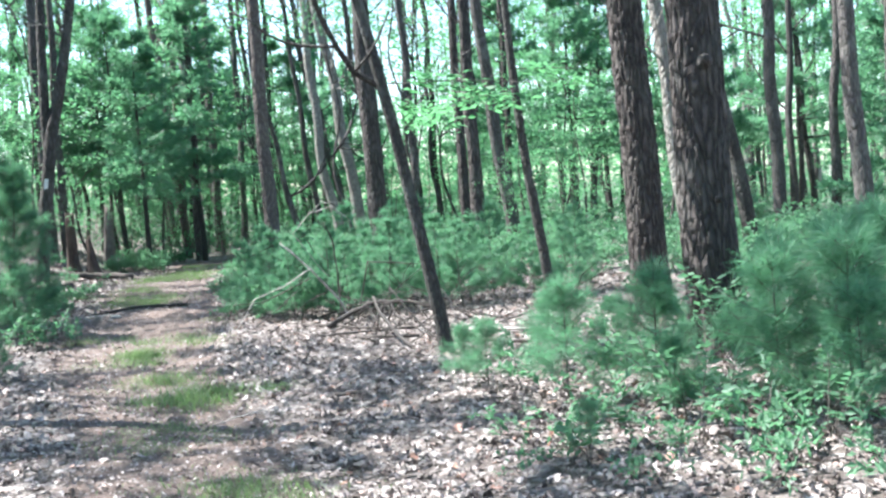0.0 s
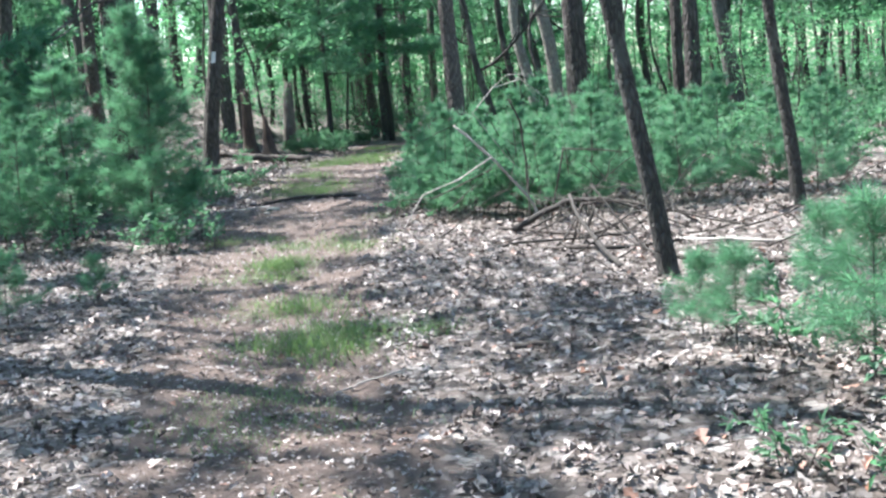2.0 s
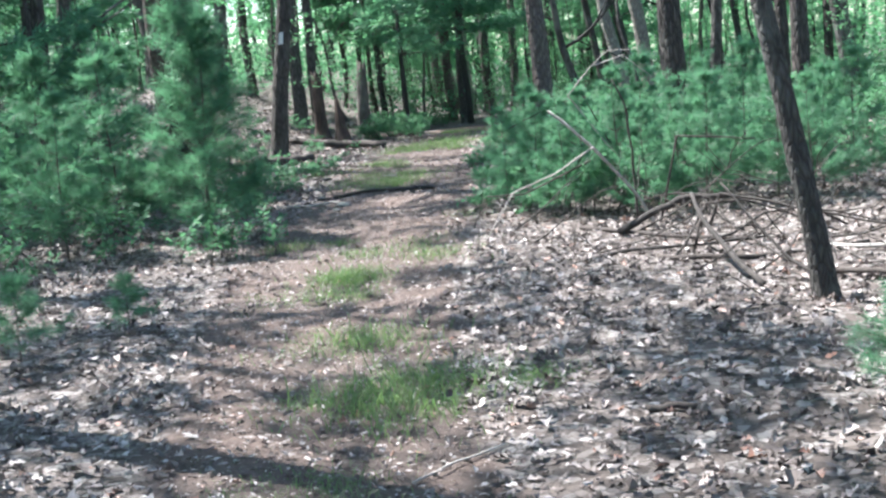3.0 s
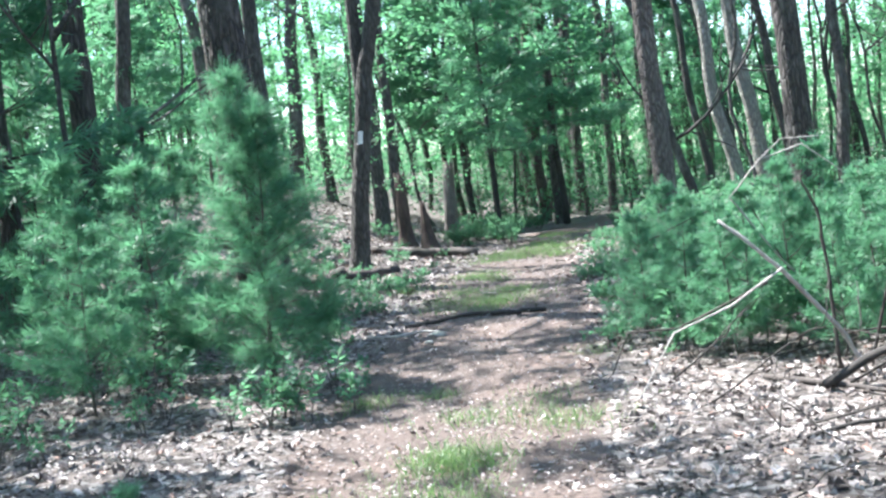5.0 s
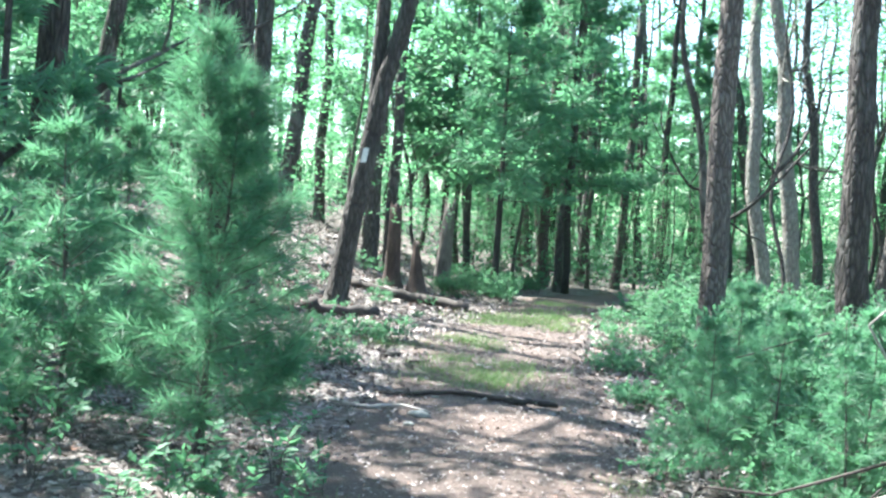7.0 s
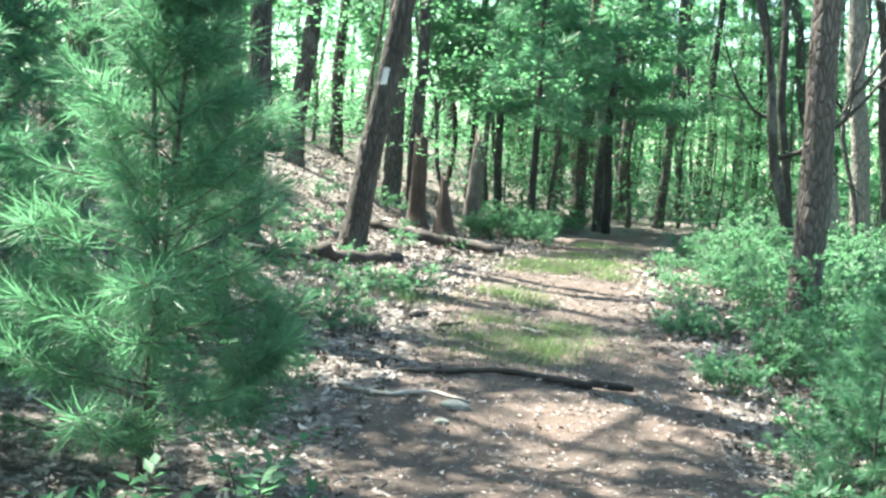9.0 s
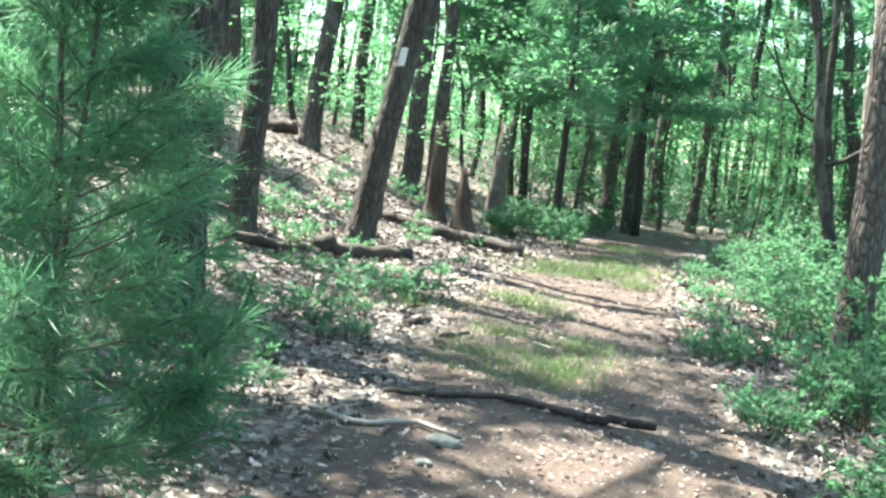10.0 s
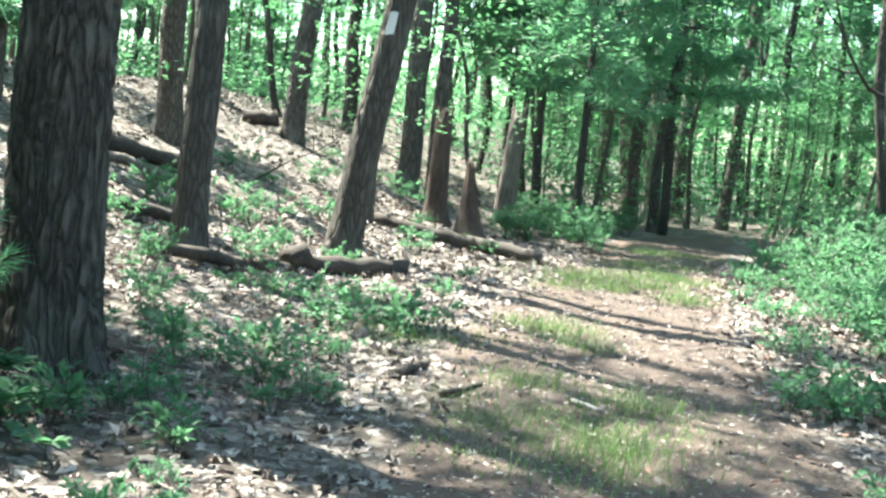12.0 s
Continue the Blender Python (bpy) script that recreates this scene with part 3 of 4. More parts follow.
# thin, crooked stems between the bigger trunks
for _ in range(34):
    y = rng.uniform(30, 48)
    x = rng.uniform(-0.42, 0.3) * y - 1.0
    if y < 36 and abs(x - float(trail_x(y))) < 1.6 or any((x - a) ** 2 + (y - b) ** 2 < 0.8 ** 2 for a, b in placed):
        continue
    placed.append((x, y))
    tree("dark" if rng.random() < 0.65 else "oak", x, y, rng.uniform(0.07, 0.15), rng.normal(0, 0.13), rng.uniform(7, 12), rng.uniform(0.12, 0.3), rng.uniform(1.2, 1.8), 0.4, 4, "thin crooked stem between the bigger trunks")


# snags and the stump
def broken_trunk(name, x, y, r0, r1, h, lean, material, label, ragged=0.25, flare=0.5):
    """A dead trunk, broken off raggedly."""
    ob = base(name, x, y, G(x, y), label, "tree stump")
    n, rows = 22, 18
    v = []
    spike = h * (1 - ragged * np.abs(np.sin(np.arange(n) * 1.7)) * rng.uniform(0.3, 1, n))
    for i in range(rows):
        s = i / (rows - 1)
        for j in range(n):
            a = j / n * 2 * math.pi
            z = -0.1 + s * (spike[j] + 0.1)
            r = (r0 + (r1 - r0) * s) * (1 + flare * math.exp(-max(z, 0) / 0.15)) * (1 + 0.07 * math.sin(5 * a + s * 3) + rng.normal(0, 0.025))
            v.append((lean * z + r * math.cos(a), r * math.sin(a), z))
    v.append((lean * h * 0.7, 0, h * (1 - ragged) * 0.85))
    f = [(i * n + j, i * n + (j + 1) % n, (i + 1) * n + (j + 1) % n, (i + 1) * n + j) for i in range(rows - 1) for j in range(n)]
    top = (rows - 1) * n
    f += [(top + j, top + (j + 1) % n, top + (j + 2) % n, rows * n) for j in range(0, n, 2)]
    child("trunk", mesh_from("trunk", v, f, material, True), ob)
    return ob


broken_trunk("tree_stump", -5.36, 27.8, 0.17, 0.03, 0.98, -0.07, ROT, "short pointed rotten stump of reddish-brown wood", 0.22)
broken_trunk("dead_snag", -5.93, 28.4, 0.135, 0.095, 1.45, 0.0, ROT, "broken dead trunk standing behind a log", 0.2)
broken_trunk("dead_snag", -5.57, 31.0, 0.16, 0.095, 1.8, 0.04, SNAG, "tall pale dead snag with peeling bark", 0.3)


# ---- young pines ----
def pine_young(seed, height, whorls, spread, per, needle, width, bare=0.12):
    """White pine sapling: whorls of rising branches, tufts of long soft needles towards the tips."""
    r = np.random.default_rng(seed)
    wood = Shape()
    zz = np.linspace(-0.04, height, 12)
    bend = np.column_stack([0.02 * height * np.sin(zz * 1.7 + seed), 0.02 * height * np.cos(zz * 1.3), zz])
    wood.tube(bend, np.linspace(0.0065 * height + 0.004, 0.003, 12), 8)
    limbs_, boughs = Shape(), []
    at, al = [], []

    def tuft(p, d, n, s=1.0):
        at.append(np.repeat(p[None], n, 0) + d * r.uniform(-0.09, 0.02, (n, 1)) * s + r.normal(0, 0.004, (n, 3)))
        al.append(d * r.uniform(0.35, 1.2, (n, 1)) + r.normal(0, 0.5, (n, 3)) + np.array([0, 0, -0.22]))

    for w in range(whorls):
        f = (w + 0.5) / whorls
        z = height * (bare + (0.97 - bare) * f)
        ax = np.array([np.interp(z, zz, bend[:, 0]), np.interp(z, zz, bend[:, 1]), z])
        L = spread * (1 - f) ** 0.95 * r.uniform(0.85, 1.1) + 0.10
        a0 = r.uniform(0, 6.28)
        for b in range(r.integers(4, 7)):
            a = a0 + b * 1.2 + r.normal(0, 0.2)
            d = unit(np.array([math.cos(a), math.sin(a), r.uniform(-0.05, 0.4) + 0.45 * f]))
            n = max(4, int(L / 0.11))
            p, pts, length = ax.copy(), [ax.copy()], L * r.uniform(0.55, 1.05)
            for i in range(n):
                d = unit(d + r.normal(0, 0.08, 3) + np.array([0, 0, 0.04]))
                p = p + d * length / n
                pts.append(p.copy())
                if i >= n * 0.22:
                    tuft(p, d, per)
                    for sgn in (-1, 1):
                        if r.random() < 0.75:
                            sd = unit(d + sgn * 0.9 * np.array([-d[1], d[0], 0.15]))
                            q = p + sd * length * 0.22 * (1.15 - i / n)
                            if width < 0.005 or r.random() < 0.3:
                                limbs_.tube([p, q], [0.003, 0.0015], 4)
                            tuft(q, sd, per)
                            tuft((p + q) / 2, sd, per // 2 + 1)
            bough = Shape()
            bough.tube(pts, np.linspace(0.006, 0.002, len(pts)) * (0.5 + height * 0.1), 4)
            boughs.append(bough.make("branch", BARK_YOUNG))
    tuft(bend[-1], np.array([0, 0, 1.0]), per * 2)
    at, al = np.concatenate(at), np.concatenate(al)
    N = len(at)
    return (wood.make("stem", BARK_YOUNG), boughs, limbs_.make("twig_work", BARK_YOUNG), needles("needles", at, al, r.uniform(0.75, 1.15, N) * needle, width, NEEDLE))


HERO_PINE = [pine_young(11, 2.15, 11, 0.87, 21, 0.15, 0.0042, 0.03), pine_young(12, 2.5, 12, 0.86, 20, 0.15, 0.0042, 0.03)]
SMALL_PINE = [pine_young(21 + i, 1.0, 6, 0.5, 17, 0.15, 0.0036) for i in range(3)]
MID_PINE = [pine_young(31 + i, 2.2, 9, 0.95, 12, 0.14, 0.0085, 0.05) for i in range(2)]


def sapling(meshes, x, y, scale, label, turn=None, dz=0.0):
    ob = base("pine_sapling", x, y, G(x, y) + dz, label, "sapling", "young pines", turn=rng.uniform(0, 6.28) if turn is None else turn, scale=scale)
    stem, boughs, twigs, green = meshes
    child("stem", stem, ob)
    for me in boughs:
        child("branch", me, ob)
    child("twig_work", twigs, ob)["kind"] = "stuff"
    child("foliage", green, ob)
    return ob


sapling(HERO_PINE[0], -3.84, 15.16, 1.0, "soft-needled white pine sapling crowding the trail's edge")
sapling(HERO_PINE[1], -3.97, 15.3, 1.0, "bushy young white pine beside its taller twin")
for x, y, s in ((-5.75, 17.0, 1.0), (-4.85, 15.3, 0.85), (-5.0, 14.5, 0.7), (-5.7, 15.6, 0.9), (-6.9, 16.2, 1.05), (-5.9, 18.3, 0.9), (-7.6, 18.4, 1.1), (-8.6, 17.2, 1.2), (-7.2, 20.0, 0.8), (-9.4, 19.2, 1.1), (-6.4, 13.9, 0.85)):
    sapling(MID_PINE[rng.integers(2)], x, y, s, "shaded green white pine sapling in the thicket")
for x, y, s in ((2.65, 6.9, 1.0), (2.2, 7.9, 0.85), (3.05, 6.7, 1.1), (1.54, 7.75, 0.78), (1.14, 8.65, 0.5), (0.98, 8.85, 0.45), (3.33, 7.5, 1.15), (3.4, 8.7, 0.95), (2.75, 7.3, 0.7), (2.45, 8.5, 0.6), (2.9, 6.3, 0.8), (3.9, 7.9, 1.1), (1.75, 9.4, 0.6), (3.75, 6.4, 0.95), (2.3, 9.6, 0.55), (4.3, 9.0, 1.1), (1.35, 6.2, 0.3), (2.05, 7.0, 0.5), (-3.33, 10.3, 0.5), (-2.95, 10.9, 0.35)):
    sapling(SMALL_PINE[rng.integers(3)], x, y, s, "small feathery pine seedling in the leaf litter")
for x, y, s in ((0.75, 14.8, 0.55), (-0.35, 15.2, 0.55), (1.8, 15.2, 0.52), (2.6, 15.3, 0.49), (0.25, 16.1, 0.65), (1.25, 16.3, 0.65), (3.3, 15.8, 0.55), (-0.9, 16.6, 0.55), (-0.75, 15.5, 0.52), (0.2, 14.7, 0.47), (1.35, 15.0, 0.55), (2.15, 15.7, 0.59), (0.8, 15.5, 0.62), (-0.5, 14.9, 0.5), (0.5, 15.3, 0.55), (1.6, 14.7, 0.5), (-1.1, 15.9, 0.45), (0.0, 15.9, 0.6), (3.0, 15.1, 0.47)):
    sapling(MID_PINE[rng.integers(2)], x, y, s, "low bushy pine in the brush beside the trail")


def layered_pine(seed, height, spread, bare):
    """A half-grown white pine: bare lower stem, flat tiers of feathery boughs with drooping needle tufts."""
    r = np.random.default_rng(seed)
    line = trunk_line(r.normal(0, 0.02), 0.05, height, seed)
    zs = np.linspace(-0.1, height, 14)
    stem = Shape()
    stem.tube(np.column_stack([line(zs), zs]), np.linspace(0.011 * height + 0.01, 0.008, 14), 8, 0.03)
    wood = Shape()
    at, al = [], []
    whorls = int(height * (1 - bare) / 0.52)
    for w in range(whorls):
        f = (w + r.uniform(0.2, 0.8)) / whorls
        z = height * (bare + (0.98 - bare) * f)
        ax = np.array([*line(z), z])
        a0 = r.uniform(0, 6.28)
        for b in range(r.integers(3, 6)):
            a = a0 + b * 1.4 + r.normal(0, 0.3)
            L = (spread * (1 - f) ** 0.8 + 0.22) * r.uniform(0.5, 1.15)
            d = unit(np.array([math.cos(a), math.sin(a), r.uniform(-0.12, 0.2) + 0.5 * f]))
            side = np.array([-d[1], d[0], 0.0])
            n = max(3, int(L / 0.24))
            tip = ax + d * L + np.array([0, 0, 0.10 * L])
            wood.tube([ax, ax + d * L * 0.5, tip], [0.006 + 0.008 * L, 0.004 + 0.004 * L, 0.003], 4)
            for i in range(n):
                q = (i + 1) / n
                if q < 0.25:
                    continue
                p = ax + d * L * q + np.array([0, 0, 0.10 * L * q * q])
                for sg in (-1, 0, 1):
                    sd = unit(d + sg * 1.1 * side)
                    reach = 0.0 if sg == 0 else L * 0.34 * (1.2 - q)
                    for g in ((1.0,) if sg == 0 else (0.5, 1.0)):
                        c = p + sd * reach * g + r.normal(0, 0.03, 3)
                        k = 12
                        at.append(np.repeat(c[None], k, 0) + r.normal(0, 0.035, (k, 3)))
                        al.append(sd + r.normal(0, 0.55, (k, 3)) + np.array([0, 0, -0.1]))
    at, al = np.concatenate(at), np.concatenate(al)
    return stem.make("trunk", BARK_DARK), wood.make("bough_work", BARK_DARK), needles("foliage", at, al, r.uniform(0.2, 0.32, len(at)), 0.034, NEEDLE)


LAYERED = {"low": [layered_pine(141 + i, 5.0, 1.5, 0.10) for i in range(3)], "high": [layered_pine(151 + i, 7.5, 1.9, 0.27) for i in range(3)]}


def half_grown_pine(kind, x, y, s, label="half-grown white pine with flat tiers of blue-green boughs"):
    ob = base("pine_tree", x, y, G(x, y), label, "tree", "half-grown pines", turn=rng.uniform(0, 6.28), scale=s)
    stem, wood, green = LAYERED[kind][rng.integers(3)]
    child("trunk", stem, ob)
    child("bough_work", wood, ob)["kind"] = "stuff"
    child("foliage", green, ob)


for x, y, s in ((-4.5, 30.5, 0.8), (-3.5, 34.2, 1.0), (-5.6, 34.0, 0.95), (-6.6, 36.0, 1.0), (7.0, 33.0, 0.95), (8.6, 36.0, 1.1), (6.0, 38.5, 1.1), (10.4, 33.5, 1.0), (-8.0, 34.5, 1.0), (-10.5, 27.5, 0.7), (12.0, 29.5, 0.95), (13.2, 25.5, 0.9)):
    half_grown_pine("high", x, y, s)
for x, y, s in ((-7.3, 17.5, 0.95), (-8.9, 19.6, 0.6), (-9.8, 17.2, 1.1), (-11.0, 19.4, 1.2), (-10.2, 22.0, 1.0), (-12.6, 22.6, 1.2), (-9.2, 24.6, 0.7), (-12.4, 26.6, 1.0), (9.6, 29.0, 0.9), (11.6, 23.4, 0.9)):
    half_grown_pine("low", x, y, s, "young white pine crowding the dim thicket")
for _ in range(18):
    y = rng.uniform(40, 60)
    half_grown_pine("high" if rng.random() < 0.6 else "low", rng.uniform(-0.45, 0.2) * y - 1.5, y, rng.uniform(0.9, 1.6), "white pine standing deep in the wood")


# ---- understorey ----
def bush(seed, stems, height, spread, count, leaf_len, leaf_wid):
    """Low heath shrub: thin branching stems with small oval leaves in sprays."""
    r = np.random.default_rng(seed)
    wood, trunks = Shape(), Shape()
    at, al, nm = [], [], []
    per = count // (stems * 5)
    for _ in range(stems):
        a = r.uniform(0, 6.28)
        foot = np.array([math.cos(a), math.sin(a), 0]) * spread * 0.35 * r.uniform(0, 1)
        d = unit(np.array([math.cos(a) * 0.5, math.sin(a) * 0.5, 1.0]) + r.normal(0, 0.15, 3))
        h = height * r.uniform(0.6, 1.05)
        tip = foot + d * h
        trunks.tube([foot - [0, 0, 0.03], foot + d * h * 0.5 + r.normal(0, 0.02, 3), tip], [0.005, 0.004, 0.002], 4)
        for _ in range(5):
            f = r.uniform(0.35, 1)
            p = foot + d * h * f
            sd = unit(r.normal(size=3) * np.array([1, 1, 0.3]) + np.array([0, 0, 0.35]))
            q = p + sd * spread * r.uniform(0.25, 0.6)
            if r.random() < 0.5:
                wood.tube([p, q], [0.0025, 0.001], 4)
            s = r.uniform(0.15, 1.05, per)[:, None]
            at.append(p + (q - p) * s + r.normal(0, 0.012, (per, 3)))
            al.append(sd + r.normal(0, 0.7, (per, 3)))
            nm.append(np.array([0, 0, 1.0]) + r.normal(0, 0.45, (per, 3)))
    at, al, nm = map(np.concatenate, (at, al, nm))
    n = len(at)
    return trunks.pieces("stem", BARK_YOUNG), trunks.make("stem_work", BARK_YOUNG), wood.make("twig_work", BARK_YOUNG), leaves("foliage", at, al, nm, leaf_len * r.uniform(0.7, 1.2, n), leaf_wid * r.uniform(0.7, 1.2, n), LEAF_LOW)


BUSH = [bush(61 + i, 6, 0.62, 0.55, 760, 0.055, 0.031) for i in range(4)]
SEEDLING = [bush(71 + i, 3, 0.4, 0.36, 130, 0.08, 0.034) for i in range(3)]
TUFT = [bush(81 + i, 4, 0.2, 0.3, 180, 0.06, 0.03) for i in range(2)]


def shrub(kind, x, y, s, label, name="shrub", group="low shrubs"):
    ob = base(name, x, y, G(x, y), label, "shrub", group, turn=rng.uniform(0, 6.28), scale=s)
    stems, joined, twigs, green = kind[rng.integers(len(kind))]
    if y > 21 or x > 4:
        child("stem_work", joined, ob)["kind"] = "stuff"
    else:
        for me in stems:
            child("stem", me, ob)
    child("twig_work", twigs, ob)["kind"] = "stuff"
    child("foliage", green, ob)


n = 0
while n < 240:                                       # the heath right of the trail
    y = rng.uniform(14.2, 36)
    edge = float(np.interp(y, [14, 15.5, 20, 24, 28, 33, 37], [-0.2, -1.1, -1.2, -1.6, -2.0, -1.6, 0.0]))
    x = edge + abs(rng.normal(0, 1)) * (1.6 + (y - 14) * 0.22)
    if x > 11 or math.hypot(x + 0.87, y - 21.0) < 0.3 or (y < 17.8 and rng.random() < 0.78):
        continue
    shrub(BUSH, x, y, rng.uniform(0.7, 1.1) * (0.85 if x < edge + 0.5 else 1.2), "leafy green huckleberry shrub in the heath")
    n += 1
for _ in range(80):                                  # and further right, behind the old pines
    x, y = rng.uniform(3.6, 10.5), rng.uniform(13.6, 26)
    shrub(BUSH, x, y, rng.uniform(0.8, 1.25), "leafy green huckleberry shrub in the heath")


def shoot_plant(x, y, shoots, height, leaf, label, lean=0.5):
    """A woody sprout: arching shoots with paired oval leaves towards their ends."""
    ob = base("sprout", x, y, G(x, y), label, "shrub", "leafy sprouts", turn=rng.uniform(0, 6.28))
    for _ in range(shoots):
        a, h = rng.uniform(0, 6.28), height * rng.uniform(0.7, 1.1)
        d = np.array([math.cos(a), math.sin(a), 0.0])
        t = np.linspace(0, 1, 7)[:, None]
        pts = d * lean * h * t ** 1.6 + np.array([0, 0, 1.0]) * h * (t - 0.25 * lean * t ** 3) + rng.normal(0, 0.008, (7, 3))
        pts[0] = d * 0.01 + np.array([0, 0, -0.03])
        s = Shape()
        s.tube(pts, np.linspace(0.004, 0.0015, 7), 6)
        arm = child("stem", s.make("stem", BARK_YOUNG), ob)
        n = 15
        f = np.linspace(0.45, 1.0, n)
        at = np.column_stack([np.interp(f, t[:, 0], pts[:, i]) for i in range(3)])
        side = np.cross(d, [0, 0, 1.0]) * np.where(np.arange(n) % 2, 1, -1)[:, None]
        al = side + 0.6 * d + rng.normal(0, 0.3, (n, 3)) + np.array([0, 0, 0.25])
        nm = np.array([0, 0, 1.0]) + rng.normal(0, 0.3, (n, 3))
        child("foliage", leaves("foliage", at, al, nm, leaf * rng.uniform(0.75, 1.2, n), leaf * 0.5 * rng.uniform(0.8, 1.15, n), LEAF_LOW, 0.1), arm)
    return ob


for x, y, n, h, l in ((-4.55, 14.4, 6, 0.62, 0.085), (-4.35, 14.2, 4, 0.5, 0.08), (-3.42, 13.75, 5, 0.42, 0.075), (-3.2, 13.9, 3, 0.36, 0.07), (-3.62, 13.6, 4, 0.4, 0.07), (-5.15, 13.75, 5, 0.6, 0.08), (-5.7, 14.2, 5, 0.6, 0.085), (-5.0, 13.2, 4, 0.45, 0.07), (-3.45, 14.1, 4, 0.5, 0.075), (-3.2, 14.5, 3, 0.55, 0.075), (-3.3, 14.75, 3, 0.5, 0.07), (-4.9, 15.1, 5, 0.6, 0.08), (-2.95, 14.1, 3, 0.25, 0.06)):
    shoot_plant(x, y, n, h, l, "sunlit leafy sprout with pale oval leaves before the pines")
for x, y, n, h, l in ((-5.05, 18.35, 4, 0.18, 0.11), (-4.75, 18.1, 2, 0.13, 0.08), (-4.95, 19.2, 3, 0.36, 0.07), (-4.6, 19.7, 3, 0.42, 0.065), (-5.35, 18.75, 3, 0.18, 0.09), (-4.2, 19.3, 2, 0.42, 0.06)):
    shoot_plant(x, y, n, h, l, "broad-leaved green sprout at the foot of the pine", 0.8)
for x, y, n, h, l in ((1.95, 6.2, 4, 0.45, 0.085), (2.05, 7.4, 4, 0.6, 0.09), (1.65, 6.5, 3, 0.35, 0.08), (2.6, 6.0, 4, 0.5, 0.085), (2.9, 9.4, 5, 0.85, 0.1), (3.1, 9.5, 4, 0.9, 0.1), (2.75, 5.6, 4, 0.4, 0.09), (1.3, 6.0, 3, 0.25, 0.08), (1.85, 8.2, 4, 0.5, 0.09)):
    shoot_plant(x, y, n, h, l, "bright green sprout among the pine seedlings", 0.7)


for x, y, s in ((-3.5, 14.2, 0.9), (-4.9, 15.2, 1.0), (-5.3, 13.8, 0.9), (-3.35, 13.8, 0.8), (-4.3, 13.9, 0.9), (-5.9, 14.4, 1.0), (-3.0, 14.6, 0.7), (-6.6, 13.2, 1.0), (-4.6, 13.2, 0.6)):
    shrub(SEEDLING, x, y, s, "broad-leaved seedling in a patch of sun", "seedling", "broad-leaved seedlings")
for x, y, s in ((1.34, 8.28, 0.9), (2.17, 7.39, 1.0), (2.12, 6.66, 1.2), (2.46, 5.65, 0.9), (2.18, 5.52, 0.8), (1.25, 6.44, 0.7), (0.98, 6.69, 0.6), (2.11, 8.13, 1.1), (2.22, 6.01, 0.9), (1.7, 6.0, 0.7), (2.7, 5.3, 0.9), (1.9, 5.2, 0.7), (2.9, 7.0, 1.0), (1.6, 7.1, 0.8), (3.1, 9.3, 1.2), (2.5, 9.2, 0.9), (3.6, 9.5, 1.0), (1.0, 6.0, 0.5), (3.3, 6.0, 1.1), (2.6, 6.6, 1.0), (1.45, 5.4, 0.6), (3.3, 10.0, 1.2), (2.4, 4.8, 0.8)):
    shrub(SEEDLING, x, y, s, "bright green broad-leaved seedling among pine seedlings", "seedling", "broad-leaved seedlings")
for x, y, s in ((-6.5, 23.9, 1.3), (-6.1, 21.3, 1.2), (-5.87, 22.6, 1.3), (-5.1, 19.9, 1.3), (-4.7, 21.2, 1.1), (-4.3, 21.6, 1.1), (-5.0, 18.4, 1.0), (-5.6, 20.5, 1.2), (-7.1, 27.5, 1.3), (-6.6, 24.7, 1.2), (-4.5, 19.6, 0.9), (-4.8, 20.4, 1.1), (-5.3, 21.4, 1.2), (-6.7, 22.1, 1.2), (-7.0, 23.3, 1.3), (-6.0, 23.3, 1.0), (-5.2, 22.2, 1.0), (-7.6, 26.3, 1.3), (-6.3, 25.6, 1.1), (-4.4, 18.5, 0.8), (-4.7, 18.9, 0.9), (-4.2, 17.6, 0.8), (-4.6, 17.0, 0.9), (-4.0, 16.6, 0.8), (-1.8, 20.7, 0.9), (-1.6, 21.3, 1.0), (-1.7, 19.4, 0.8), (-1.5, 18.6, 1.0), (-2.0, 22.6, 0.9), (-5.1, 29.3, 1.5), (-4.5, 29.8, 1.6), (-4.9, 30.6, 1.8), (-4.3, 31.5, 1.7), (-6.4, 28.9, 1.5)):
    shrub(TUFT if s < 1.15 else BUSH, x, y, s if s < 1.15 else s * 0.45, "sparse low green plants on the leafy floor", "ground_plant", "low plants")


for _ in range(75):                                # low growth scattered over the slope left of the trail
    y = rng.uniform(17.5, 33)
    x = float(trail_x(y)) - 1.25 - abs(rng.normal(0, 1.5))
    if -8.5 < x and math.hypot(x + 5.43, y - 19.2) > 0.5 and math.hypot(x + 5.7, y - 24.2) > 0.4:
        shrub(TUFT, x, y, rng.uniform(0.4, 0.75), "sparse low green plants on the leafy slope", "ground_plant", "low plants")
for _ in range(26):                                # beyond the log, before the bend
    x, y = rng.uniform(-5.4, -3.9), rng.uniform(28.6, 35)
    shrub(BUSH, x, y, rng.uniform(0.5, 0.9), "low green growth beyond the fallen log", "ground_plant", "low plants")
for _ in range(40):                                # and along the heath's edge
    y = rng.uniform(15.5, 32)
    x = float(trail_x(y)) + rng.uniform(1.0, 1.9)
    shrub(TUFT, x, y, rng.uniform(0.5, 1.0), "sparse low green plants along the heath's edge", "ground_plant", "low plants")


